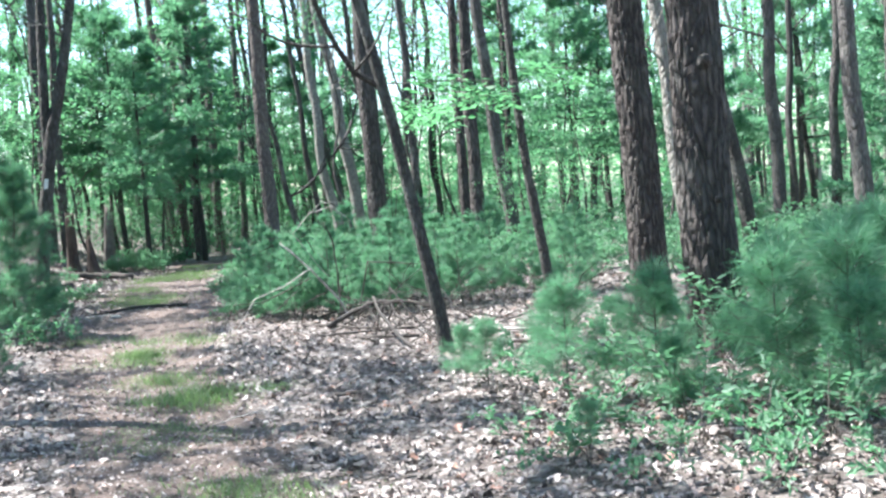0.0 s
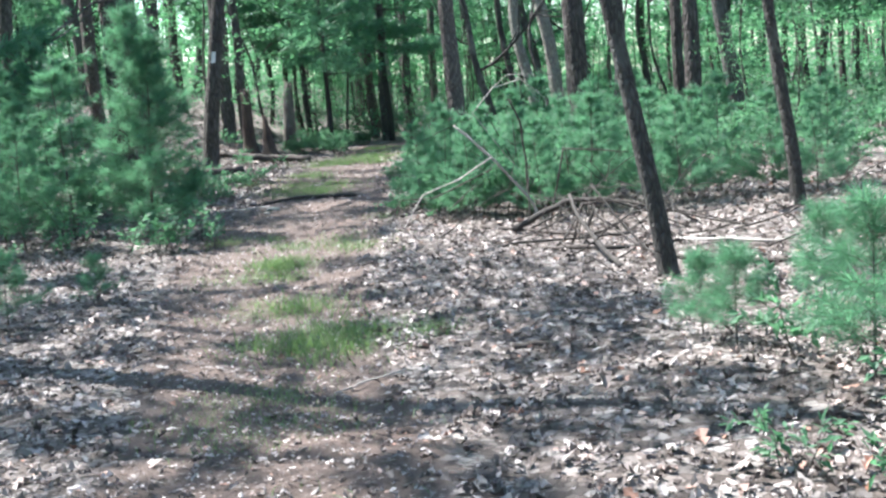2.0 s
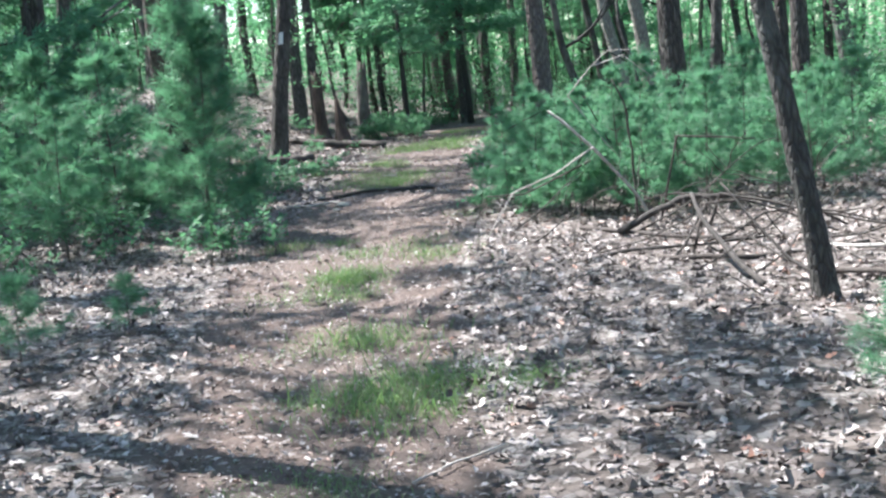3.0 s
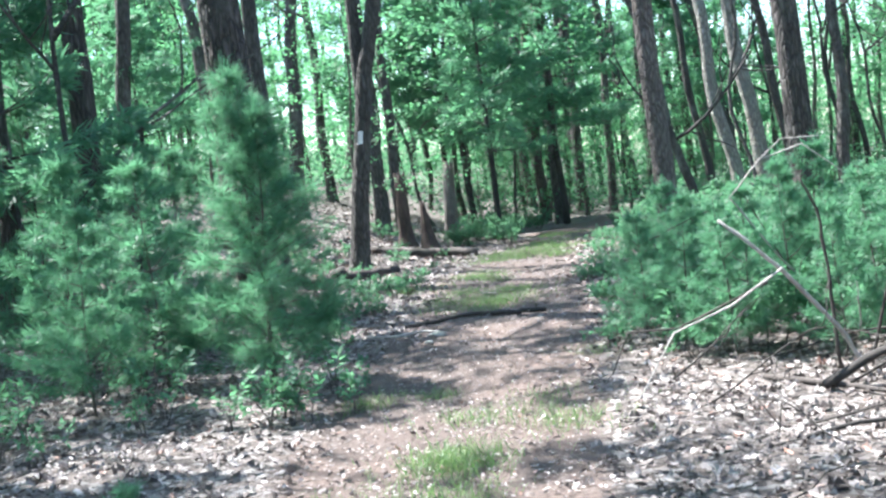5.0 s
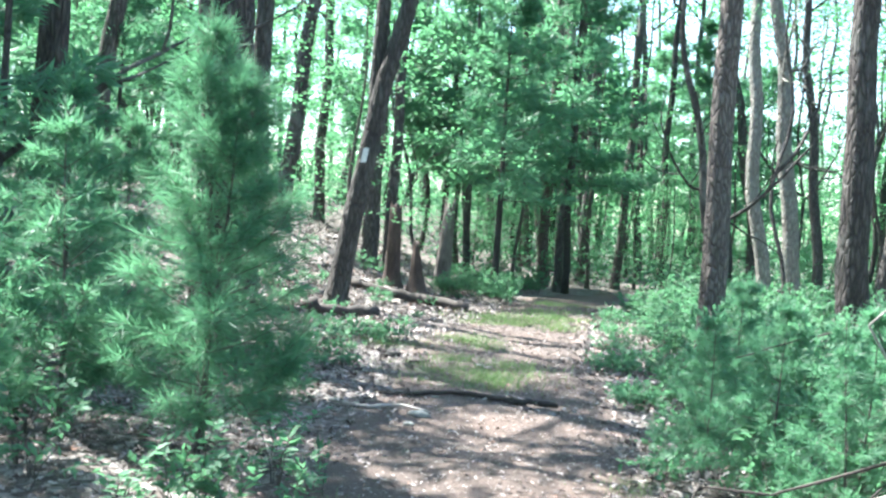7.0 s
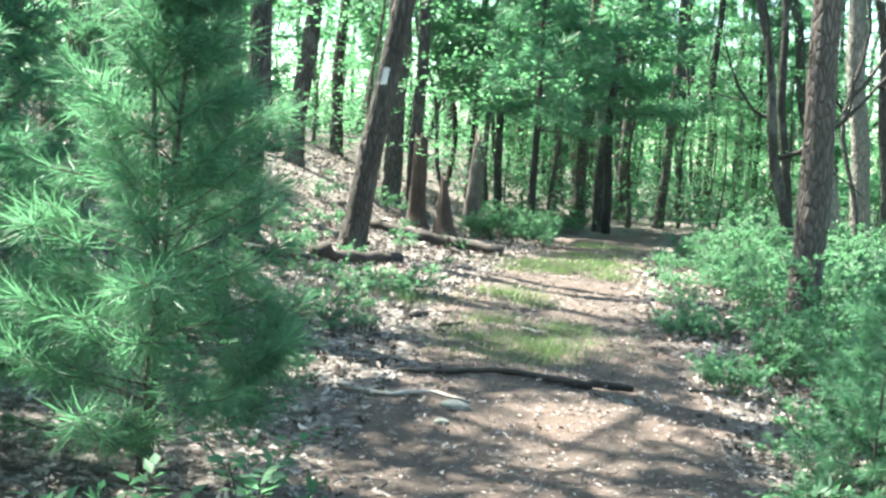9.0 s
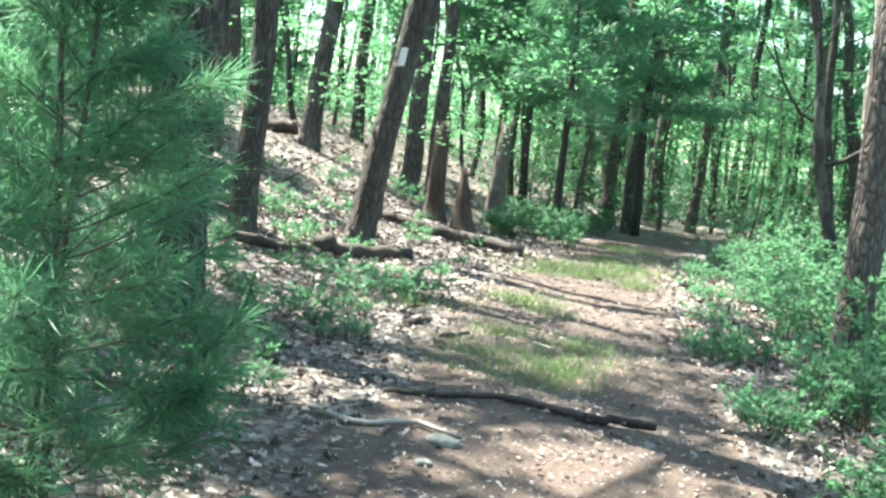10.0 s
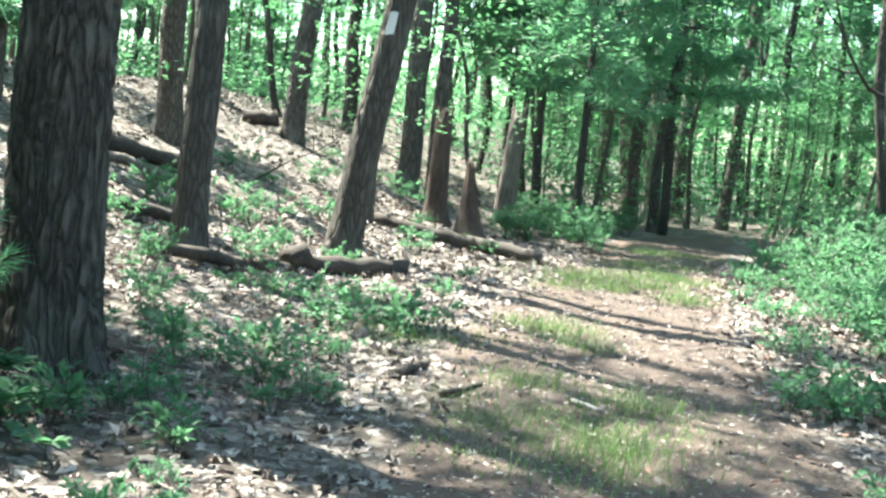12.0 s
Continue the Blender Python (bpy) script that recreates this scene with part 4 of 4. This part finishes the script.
def maple_mesh(seed):
    """Foliage of an understorey tree: flat sprays of leaves."""
    r = np.random.default_rng(seed)
    sprays, per = 44, 38
    z = r.uniform(0.25, 1.0, sprays)
    a = r.uniform(0, 6.28, sprays)
    rad = (0.16 + 0.3 * np.sin(z * 3)) * r.uniform(0.3, 1.1, sprays)
    c = np.column_stack([np.cos(a) * rad, np.sin(a) * rad, z])
    at = np.repeat(c, per, 0) + r.normal(size=(sprays * per, 3)) * np.array([0.085, 0.085, 0.014])
    al = r.normal(size=(sprays * per, 3)) * np.array([1, 1, 0.25])
    nm = np.array([0, 0, 1.0]) + r.normal(0, 0.35, (sprays * per, 3))
    n = sprays * per
    return leaves("foliage", at, al, nm, r.uniform(0.7, 1.2, n) * 0.019, r.uniform(0.7, 1.1, n) * 0.013, LEAF)


MAPLE = [maple_mesh(s) for s in range(4)]


def maple(x, y, h):
    ob = base("understorey_tree", x, y, G(x, y), "slender understorey tree with flat bright leaf sprays", "tree", "understorey trees")
    line = trunk_line(rng.normal(0, 0.05), 0.1, h, int(rng.integers(1e6)))
    child("trunk", trunk_mesh(line, 0.009 * h, h * 0.95, BARK_YOUNG, 8), ob)
    child("foliage", MAPLE[rng.integers(4)], ob, "", Matrix.LocRotScale((0, 0, 0), Euler((0, 0, rng.uniform(0, 6.28))), (h, h, h)))


for x, y, h in ((4.4, 22.5, 2.6), (3.6, 20.0, 2.0), (7.5, 26.0, 4.5), (6.3, 29.0, 4.0), (5.2, 31.0, 5.0), (-6.2, 26.6, 4.5), (-7.2, 31.5, 5.0), (-4.6, 33.8, 4.5), (-3.2, 36.5, 5.5)):
    maple(x, y, h)
for _ in range(84):
    x, y = rng.uniform(-24, 20), rng.uniform(34, 60)
    maple(x, y, rng.uniform(3.5, 8.5))
for _ in range(16):
    x, y = rng.uniform(-7.5, 5), rng.uniform(34.5, 40)
    maple(x, y, rng.uniform(1.6, 3.2))
for _ in range(16):
    x, y = rng.uniform(-18, -10), rng.uniform(22, 40)
    maple(x, y, rng.uniform(2.5, 6))
for _ in range(12):
    x, y = rng.uniform(11, 20), rng.uniform(18, 36)
    maple(x, y, rng.uniform(3, 6))


# ---- far woods ----
def far_woods():
    r = np.random.default_rng(5)
    n = 185000
    a = r.uniform(-1.25, 1.25, n)
    d = r.uniform(52, 115, n)
    c = np.column_stack([np.sin(a) * d, np.cos(a) * d + 8, np.where(r.uniform(0, 1, n) < 0.35, r.uniform(0, 6, n), r.uniform(0, 24, n))])
    lump = np.sin(c[:, 0] * 0.55) * np.sin(c[:, 1] * 0.5 + 1) * np.sin(c[:, 2] * 0.6 + c[:, 0] * 0.2)
    c = c[(lump > -0.14) | (c[:, 2] < 4)]
    n = len(c)
    me = leaves("far_woods", c, r.normal(size=(n, 3)) * [1, 1, 0.4], r.normal(size=(n, 3)) * 0.6 + [0, 0, 1], r.uniform(0.28, 0.52, n), r.uniform(0.18, 0.3, n), LEAF)
    top = tagged(new("far_woods", me), "distant green wall of leafy woodland", "woods", kind="stuff")
    s = Shape()
    for _ in range(190):
        a, d = r.uniform(-1.2, 1.2), r.uniform(60, 112)
        x, y, l = math.sin(a) * d, math.cos(a) * d + 8, r.normal(0, 0.06)
        h = r.uniform(12, 19)
        z = np.linspace(-0.3, h, 6)
        s.tube(np.column_stack([x + l * z + 0.15 * np.sin(z * 0.5 + d), y + 0 * z, z + G(x, y)]), np.linspace(r.uniform(0.1, 0.22), 0.05, 6), 6)
    child("trunks", s.make("trunks", BARK_OAK), top, "slim dark trunks standing in the far woods")


far_woods()


def undergrowth():
    """Uncountable low greenery between the trees further off."""
    r = np.random.default_rng(9)
    n_c = 2800
    x, y = r.uniform(-28, 26, n_c), r.uniform(26, 62, n_c)
    keep = ((np.abs(x - trail_x(y)) > 1.4) | (y > 34.5)) & ~((x < -4) & (x > -14) & (y < 33)) & ((y > 32.5) | (x > 3))
    x, y = x[keep], y[keep]
    per = 34
    c = np.column_stack([x, y, land(x, y)])
    at = np.repeat(c, per, 0) + r.normal(size=(len(c) * per, 3)) * [0.4, 0.4, 0] + np.column_stack([np.zeros((len(c) * per, 2)), r.uniform(0.05, 0.75, len(c) * per) * np.repeat(np.interp(y, [30, 60], [0.9, 2.2]), per)])
    n = len(at)
    me = leaves("undergrowth", at, r.normal(size=(n, 3)) * [1, 1, 0.5], np.array([0, 0, 1.0]) + r.normal(0, 0.5, (n, 3)), r.uniform(0.09, 0.16, n), r.uniform(0.05, 0.08, n), LEAF_LOW)
    tagged(new("undergrowth", me), "dense green undergrowth between the further trees", "undergrowth", kind="stuff")


undergrowth()


# ---- fallen wood ----
def stick(name, pts, r0, r1, material, label, category="branch", sides=8, knobs=0.05, dz=0.0, on_ground=True):
    pts = np.array([(x, y, (G(x, y) if on_ground else 0.0) + z) for x, y, z in pts], float)
    k = 4
    t = np.linspace(0, len(pts) - 1, (len(pts) - 1) * k + 1)
    fine = np.column_stack([np.interp(t, np.arange(len(pts)), pts[:, i]) for i in range(3)])
    fine[1:-1] += rng.normal(0, r0 * 0.22, fine[1:-1].shape)
    o = fine[0].copy()
    s = Shape()
    s.tube(fine - o, np.linspace(r0, r1, len(fine)) * (1 + rng.normal(0, 0.06, len(fine))), sides, knobs)
    ob = tagged(new(name, s.make(name, material)), label, category)
    ob.location = o
    return ob


stick("fallen_branch", ((-3.6, 18.1, 0.02), (-3.34, 18.17, 0.025), (-3.0, 18.18, 0.03), (-2.73, 18.08, 0.03), (-2.5, 17.96, 0.03)), 0.014, 0.024, DARKWOOD, "long bark-covered branch lying across the trail", sides=10)
stick("fallen_branch", ((-2.5, 17.96, 0.03), (-2.38, 18.06, 0.035), (-2.15, 18.12, 0.03)), 0.028, 0.022, DARKWOOD, "thick dark branch end on the trail", sides=10)
stick("fallen_branch", ((-3.78, 17.42, 0.02), (-3.48, 17.22, 0.02), (-3.24, 17.41, 0.025), (-2.99, 17.3, 0.02)), 0.014, 0.010, DEAD, "grey weathered stick lying on the trail")
stick("fallen_branch", ((-3.11, 20.11, 0.015), (-2.95, 19.96, 0.015)), 0.012, 0.012, DEAD, "short pale stick on the trail")
stick("fallen_branch", ((-4.04, 20.15, 0.025), (-4.0, 20.45, 0.03), (-4.0, 20.71, 0.025)), 0.03, 0.022, DARKWOOD, "dark crooked dead branch in the leaves")
stick("fallen_branch", ((-3.7, 19.82, 0.015), (-3.6, 20.27, 0.02)), 0.018, 0.012, DARKWOOD, "dark short dead branch in the leaves")
stick("fallen_branch", ((0.01, 8.92, 0.02), (0.1, 8.94, 0.02), (0.22, 8.92, 0.02)), 0.018, 0.014, DARKWOOD, "short dark stick in the leaf litter")
stick("fallen_branch", ((-0.84, 8.29, 0.012), (-0.7, 8.47, 0.02), (-0.52, 8.62, 0.012)), 0.006, 0.004, DEAD, "thin pale twig in the grass")
stick("fallen_log", ((-6.2, 26.8, 0.05), (-5.7, 26.85, 0.06), (-5.2, 27.05, 0.07), (-4.36, 26.95, 0.07)), 0.065, 0.095, DARKWOOD, "dark rotting log lying before the stump", "log", 12, 0.06)
stick("fallen_log", ((-5.75, 23.0, 0.05), (-5.45, 23.4, 0.07), (-5.06, 24.0, 0.06)), 0.09, 0.07, DARKWOOD, "short dark log at the foot of the leaning oak", "log", 12, 0.06)
stick("fallen_log", ((-6.3, 21.7, 0.06), (-6.0, 22.3, 0.07), (-5.7, 23.0, 0.0)), 0.045, 0.05, DARKWOOD, "mossy old log sunk into the slope", "log", 12, 0.06)
stick("fallen_log", ((-6.95, 22.5, 0.05), (-6.6, 22.9, 0.05)), 0.06, 0.06, DARKWOOD, "dark log end beside a grey trunk", "log", 10)
stick("fallen_log", ((-8.0, 24.0, 0.07), (-7.5, 24.9, 0.07)), 0.09, 0.07, DARKWOOD, "dark log lying on the rise", "log", 10)
stick("fallen_log", ((-7.8, 23.6, 0.05), (-7.2, 24.5, 0.05)), 0.05, 0.04, SNAG, "grey log lying on the rise", "log", 10)
stick("fallen_log", ((-9.1, 29.75, 0.06), (-8.66, 29.9, 0.25)), 0.09, 0.11, DARKWOOD, "dark stub of wood at a tree's foot", "log", 10)
stick("fallen_branch", ((-0.35, 13.9, 0.02), (0.3, 13.3, 0.03), (0.9, 13.0, 0.03)), 0.018, 0.012, DARKWOOD, "dark fallen branch at the edge of the brush")
stick("fallen_branch", ((0.2, 12.3, 0.02), (0.8, 12.1, 0.02), (1.6, 12.5, 0.02)), 0.02, 0.012, DARKWOOD, "dark stick in the sunlit leaf litter")
stick("fallen_branch", ((1.3, 12.4, 0.03), (2.0, 12.0, 0.03), (2.7, 12.5, 0.03)), 0.016, 0.009, DEAD, "pale stick behind the crooked tree")
stick("fallen_branch", ((1.1, 11.7, 0.02), (1.7, 11.2, 0.03), (2.3, 11.1, 0.02)), 0.02, 0.012, DARKWOOD, "dark stick beside the crooked tree")

# the dead brush beside the trail
UP = dict(on_ground=False)
stick("dead_branch", ((-0.53, 13.7, 1.01), (-0.35, 13.7, 0.84), (-0.2, 13.75, 0.68), (0.1, 13.9, 0.3), (0.25, 14.0, 0.0)), 0.0108, 0.0143, DEAD, "bleached broken branch sticking out of the brush", **UP)
stick("dead_branch", ((-0.2, 13.7, 0.7), (-0.51, 13.6, 0.52), (-0.84, 13.5, 0.41), (-1.1, 13.4, 0.02)), 0.0078, 0.0039, DEAD, "thin bleached branch hanging in the brush", **UP)
stick("dead_branch", ((0.12, 14.2, -0.02), (0.1, 14.2, 0.61), (0.07, 14.2, 0.99), (-0.02, 14.2, 1.2)), 0.0132, 0.0066, DARKWOOD, "dark curved dead stem in the brush", **UP)
stick("dead_branch", ((0.4, 15.4, 0.0), (-0.1, 15.15, 0.6), (-0.41, 15.0, 1.07), (-0.19, 15.0, 1.31), (0.09, 15.0, 1.38), (0.33, 15.0, 1.17)), 0.0084, 0.0039, DEAD, "forked grey dead branch above the bushes", **UP)
stick("dead_branch", ((-0.19, 15.0, 1.31), (-0.04, 15.0, 1.43), (0.23, 15.0, 1.42)), 0.0054, 0.0022, DEAD, "grey dead twig above the bushes", **UP)
stick("dead_branch", ((0.3, 14.2, 0.0), (0.46, 14.0, 0.71), (0.72, 14.0, 0.68), (1.06, 14.0, 0.64)), 0.0096, 0.0050, DARKWOOD, "dark dead branch reaching across the brush", **UP)
stick("dead_branch", ((0.45, 12.6, 0.0), (0.55, 12.6, 0.33), (0.81, 12.6, 0.34), (1.05, 12.6, 0.25), (1.42, 12.6, 0.08)), 0.0108, 0.0066, DARKWOOD, "dark arching dead branch over the litter", **UP)
stick("dead_branch", ((1.3, 12.0, 0.0), (1.22, 12.0, 0.3), (1.21, 12.0, 0.38), (1.12, 12.0, 0.49)), 0.0048, 0.0028, DEAD, "bleached hooked twig in the litter", **UP)
stick("dead_branch", ((-1.3, 14.5, 0.0), (-1.17, 14.6, 0.27), (-0.84, 14.6, 0.27), (-0.64, 14.6, 0.35), (-0.24, 14.6, 0.52)), 0.0048, 0.0088, DARKWOOD, "bare brown branch leaning out of the shrubs", **UP)
stick("dead_branch", ((0.2, 15.7, 0.0), (-0.3, 15.5, 1.05), (-0.66, 15.5, 0.94), (-1.0, 15.5, 0.8)), 0.0084, 0.0033, DARKWOOD, "dark bare twig over the shrubs", **UP)


stick("dead_branch", ((-0.05, 13.55, 0.03), (0.2, 13.6, 0.16), (0.5, 13.6, 0.27), (0.8, 13.5, 0.25)), 0.03, 0.02, BRUSHWOOD, "thick broken dead limb propped on the litter", sides=10, **UP)
stick("dead_branch", ((0.62, 13.4, 0.02), (0.72, 13.4, 0.3), (1.2, 13.1, 0.2), (1.75, 12.8, 0.08), (2.1, 12.7, 0.02)), 0.013, 0.008, BRUSHWOOD, "dark forked dead limb across the litter", **UP)
stick("dead_branch", ((0.45, 12.5, 0.42), (0.5, 12.2, 0.28), (0.62, 11.8, 0.12), (0.75, 11.2, 0.02)), 0.014, 0.02, BRUSHWOOD, "dark crooked limb stuck into the litter", **UP)
stick("dead_branch", ((0.6, 11.9, 0.55), (0.78, 11.7, 0.3), (0.95, 11.5, 0.1), (1.1, 11.3, 0.01)), 0.007, 0.012, BRUSHWOOD, "thin dark limb leaning over the litter", **UP)
stick("dead_branch", ((-0.4, 12.3, 0.02), (0.0, 12.5, 0.06), (0.5, 12.6, 0.05), (1.0, 12.9, 0.03)), 0.014, 0.009, BRUSHWOOD, "long dark stick lying in the litter", **UP)


def bough_pieces(seed, material):
    """A small bare dead bough: a main stem and its twigs, each a mesh."""
    r = np.random.default_rng(seed)
    s = Shape()

    def grow(p, d, length, rad, depth):
        pts = [p]
        for _ in range(5):
            d = unit(d + r.normal(0, 0.22, 3))
            p = p + d * length / 5
            pts.append(p)
        s.tube(pts, np.linspace(rad, rad * 0.4, 6), 6)
        if depth:
            for k in r.choice(np.arange(1, 6), 4, replace=False):
                grow(pts[k], unit(d + r.normal(0, 0.7, 3)), length * r.uniform(0.3, 0.6), rad * 0.55, depth - 1)

    grow(np.zeros(3), np.array([1.0, 0, 0.12]), 1.0, 0.0085, 1)
    return s.pieces("twig", material)


BOUGHS = [bough_pieces(100 + i, BRUSHWOOD) for i in range(3)]


def twig_pile(x, y, turn, s):
    ob = base("dead_bough", x, y, G(x, y) + 0.02, "bare twiggy dead bough lying in the leaf litter", "branch", "dead boughs", scale=s)
    ob.rotation_euler = (rng.normal(0, 0.6), -0.05, turn)
    for me in BOUGHS[rng.integers(3)]:
        child("twig", me, ob)


for x, y, turn, s in ((-0.2, 12.7, 0.3, 0.9), (0.6, 12.4, 2.2, 0.9), (0.4, 11.7, -0.6, 0.7), (0.9, 13.1, 1.1, 1.1), (-0.7, 13.2, -0.3, 0.8), (0.1, 13.6, 0.9, 1.2), (1.6, 13.2, 2.6, 1.0), (-0.9, 14.0, 0.5, 0.9), (1.9, 11.9, 0.4, 0.9), (-0.4, 11.4, 0.2, 0.5), (0.7, 10.9, 2.9, 0.5), (-7.4, 26.2, 0.5, 1.2), (1.2, 12.9, 0.2, 1.1), (-0.1, 12.1, 1.9, 0.7), (0.5, 12.9, -0.5, 1.3), (0.3, 12.3, 0.8, 1.1), (1.0, 11.9, 2.4, 1.2), (0.7, 11.5, 1.3, 1.0), (1.4, 12.2, -0.9, 1.0), (0.9, 13.6, 1.7, 1.4), (1.7, 12.6, 0.6, 1.3)):
    twig_pile(x, y, turn, s)


def stone(x, y, sx, sy, sz, label):
    bm = bmesh.new()
    bmesh.ops.create_icosphere(bm, subdivisions=3, radius=1)
    for v in bm.verts:
        v.co *= 1 + 0.22 * noise.noise(v.co * 1.6 + Vector((x * 9, y * 9, 0)))
        v.co = Vector((v.co.x * sx, v.co.y * sy, v.co.z * sz))
    me = bpy.data.meshes.new("stone")
    bm.to_mesh(me)
    bm.free()
    me.materials.append(STONE)
    for p in me.polygons:
        p.use_smooth = True
    ob = tagged(new("stone", me), label, "stone")
    ob.location = (x, y, G(x, y) + sz * 0.3)


stone(-3.05, 17.2, 0.085, 0.06, 0.035, "flat grey-green stone set in the trail")
stone(-2.15, 17.7, 0.035, 0.03, 0.025, "small pale stone on the trail")
stone(-3.05, 16.85, 0.04, 0.03, 0.02, "small grey stone on the trail")


# ---- grass ----
def grass_mesh(seed, blades, spread, height):
    r = np.random.default_rng(seed)
    p = r.normal(size=(blades, 2)) * spread
    at = np.column_stack([p, np.zeros(blades)])
    al = np.column_stack([r.normal(size=(blades, 2)) * 0.55, np.ones(blades)])
    h = r.uniform(0.5, 1.2, blades) * height
    side = unit(np.column_stack([r.normal(size=(blades, 2)), np.zeros(blades)]))
    d = unit(al)
    w = r.uniform(0.0013, 0.003, blades)[:, None]
    bend = np.column_stack([d[:, :2] * 0.5, -0.28 * np.ones(blades)]) * h[:, None]
    m1, tip = at + d * h[:, None] * 0.55, at + d * h[:, None] + bend
    v = np.stack([at - side * w, at + side * w, m1 + side * w * 0.8, m1 - side * w * 0.8, tip], 1)
    k = np.arange(blades)[:, None] * 5
    return mesh_from("grass", v.reshape(-1, 3), np.concatenate([k + [0, 1, 2], k + [0, 2, 3], k + [3, 2, 4]]), GRASS)


GRASSES = [grass_mesh(91, 190, 0.13, 0.14), grass_mesh(92, 180, 0.17, 0.11), grass_mesh(93, 220, 0.22, 0.09)]


def grass(x, y, s):
    ob = tagged(new("grass_tuft", GRASSES[rng.integers(3)]), "thin green grass tuft on the trail", "grass", "grass on the trail", "stuff")
    ob.matrix_basis = Matrix.LocRotScale((x, y, G(x, y) - 0.005), Euler((0, 0, rng.uniform(0, 6.28))), (s, s, s))


for x, y, spread_x, spread_y, n, s in ((-1.0, 7.7, 0.3, 0.45, 9, 0.8), (-1.05, 9.35, 0.13, 0.13, 13, 1.2), (-1.5, 10.6, 0.12, 0.25, 6, 1.1), (-1.95, 12.6, 0.22, 0.3, 10, 1.0), (-0.6, 9.6, 0.15, 0.15, 6, 0.9), (-1.4, 13.4, 0.15, 0.3, 6, 1.0), (-0.5, 6.2, 0.3, 0.2, 8, 1.1), (-3.2, 19.5, 0.32, 0.42, 19, 1.0), (-3.0, 20.1, 0.15, 0.2, 5, 1.2), (-3.4, 22.3, 0.2, 0.3, 7, 1.1), (-3.35, 25.8, 0.35, 0.7, 22, 1.2), (-2.95, 27.3, 0.2, 0.6, 10, 1.2), (-4.4, 21.4, 0.3, 0.25, 9, 0.9), (-2.0, 14.7, 0.4, 0.6, 8, 0.9), (-3.2, 29.5, 0.3, 0.8, 8, 1.2)):
    for _ in range((n * 3) // 5):
        grass(x + rng.normal(0, spread_x), y + rng.normal(0, spread_y), s * rng.uniform(0.75, 1.2))


# ---- leaf litter ----
def litter():
    """Dry curled leaves lying on the floor, thinner on the trodden trail."""
    r = np.random.default_rng(3)
    n = 100000
    x, y = r.uniform(-7.0, 4.4, n), 3.2 + 26 * r.uniform(0, 1, n) ** 1.5
    rise = 9000
    x = np.concatenate([x, r.uniform(-13, -6, rise)])
    y = np.concatenate([y, r.uniform(20, 34, rise)])
    keep = r.uniform(0, 1, len(x)) > 0.66 * trodden(x, y) * step(9, 16, y) + 0.12 * trodden(x, y) * (1 - step(9, 16, y))
    x, y = x[keep], y[keep]
    n = len(x)
    L = (0.024 + 0.058 * r.uniform(0, 1, n) ** 1.4) * (1 - 0.42 * trodden(x, y)) * (1 + 0.3 * step(15, 26, y))
    W = L * r.uniform(0.45, 0.85, n)
    a = r.uniform(0, 6.28, n)
    along = unit(np.column_stack([np.cos(a), np.sin(a), r.normal(0, 0.3, n)]))
    up0 = unit(np.column_stack([r.normal(0, 0.45, (n, 2)), np.ones(n)]))
    side = unit(np.cross(along, up0))
    up = np.cross(side, along)
    at = np.column_stack([x, y, land(x, y) + r.uniform(0.003, 0.028, n)])
    curl = r.uniform(-0.6, 0.9, n)[:, None] * W[:, None]
    L, W = L[:, None], W[:, None]
    j = lambda: r.uniform(0.7, 1.15, (n, 1))
    pt = lambda f, s, u: at + along * L * (f - 0.5) * j() + side * W * s * j() + up * curl * u
    # stalk, then lobes and notches round to the tip and back
    v = np.stack([pt(0, 0, 0), pt(0.28, 0.42, 0.9), pt(0.45, 0.16, 0.2), pt(0.72, 0.5, 1.0), pt(1.05, 0, 0.35), pt(0.72, -0.5, 1.0), pt(0.45, -0.16, 0.2), pt(0.28, -0.42, 0.9)], 1)
    k = np.arange(n)[:, None] * 8
    f = np.concatenate([k + [0, 1, 2], k + [0, 2, 6], k + [0, 6, 7], k + [2, 3, 4], k + [2, 4, 6], k + [4, 5, 6]])
    me = mesh_from("leaf_litter", v.reshape(-1, 3), f, LITTER)
    tagged(new("leaf_litter", me), "dry curled grey-brown oak leaves covering the floor", "leaf litter", kind="stuff")


litter()


def crumbs():
    """Needle bits, twig ends and leaf scraps trodden into the trail."""
    r = np.random.default_rng(4)
    n = 38000
    y = 3 + 27 * r.uniform(0, 1, n) ** 1.15
    x = trail_x(y) + r.normal(0, 1.0, n)
    a = r.uniform(0, 6.28, n)
    at = np.column_stack([x, y, land(x, y) + r.uniform(0.003, 0.015, n)])
    al = np.column_stack([np.cos(a), np.sin(a), r.normal(0, 0.15, n)])
    nm = np.column_stack([r.normal(0, 0.3, (n, 2)), np.ones(n)])
    me = leaves("floor_crumbs", at, al, nm, r.uniform(0.012, 0.045, n), r.uniform(0.004, 0.015, n), LITTER)
    tagged(new("floor_crumbs", me), "needles, twig ends and leaf scraps on the trail", "leaf litter", kind="stuff")


crumbs()
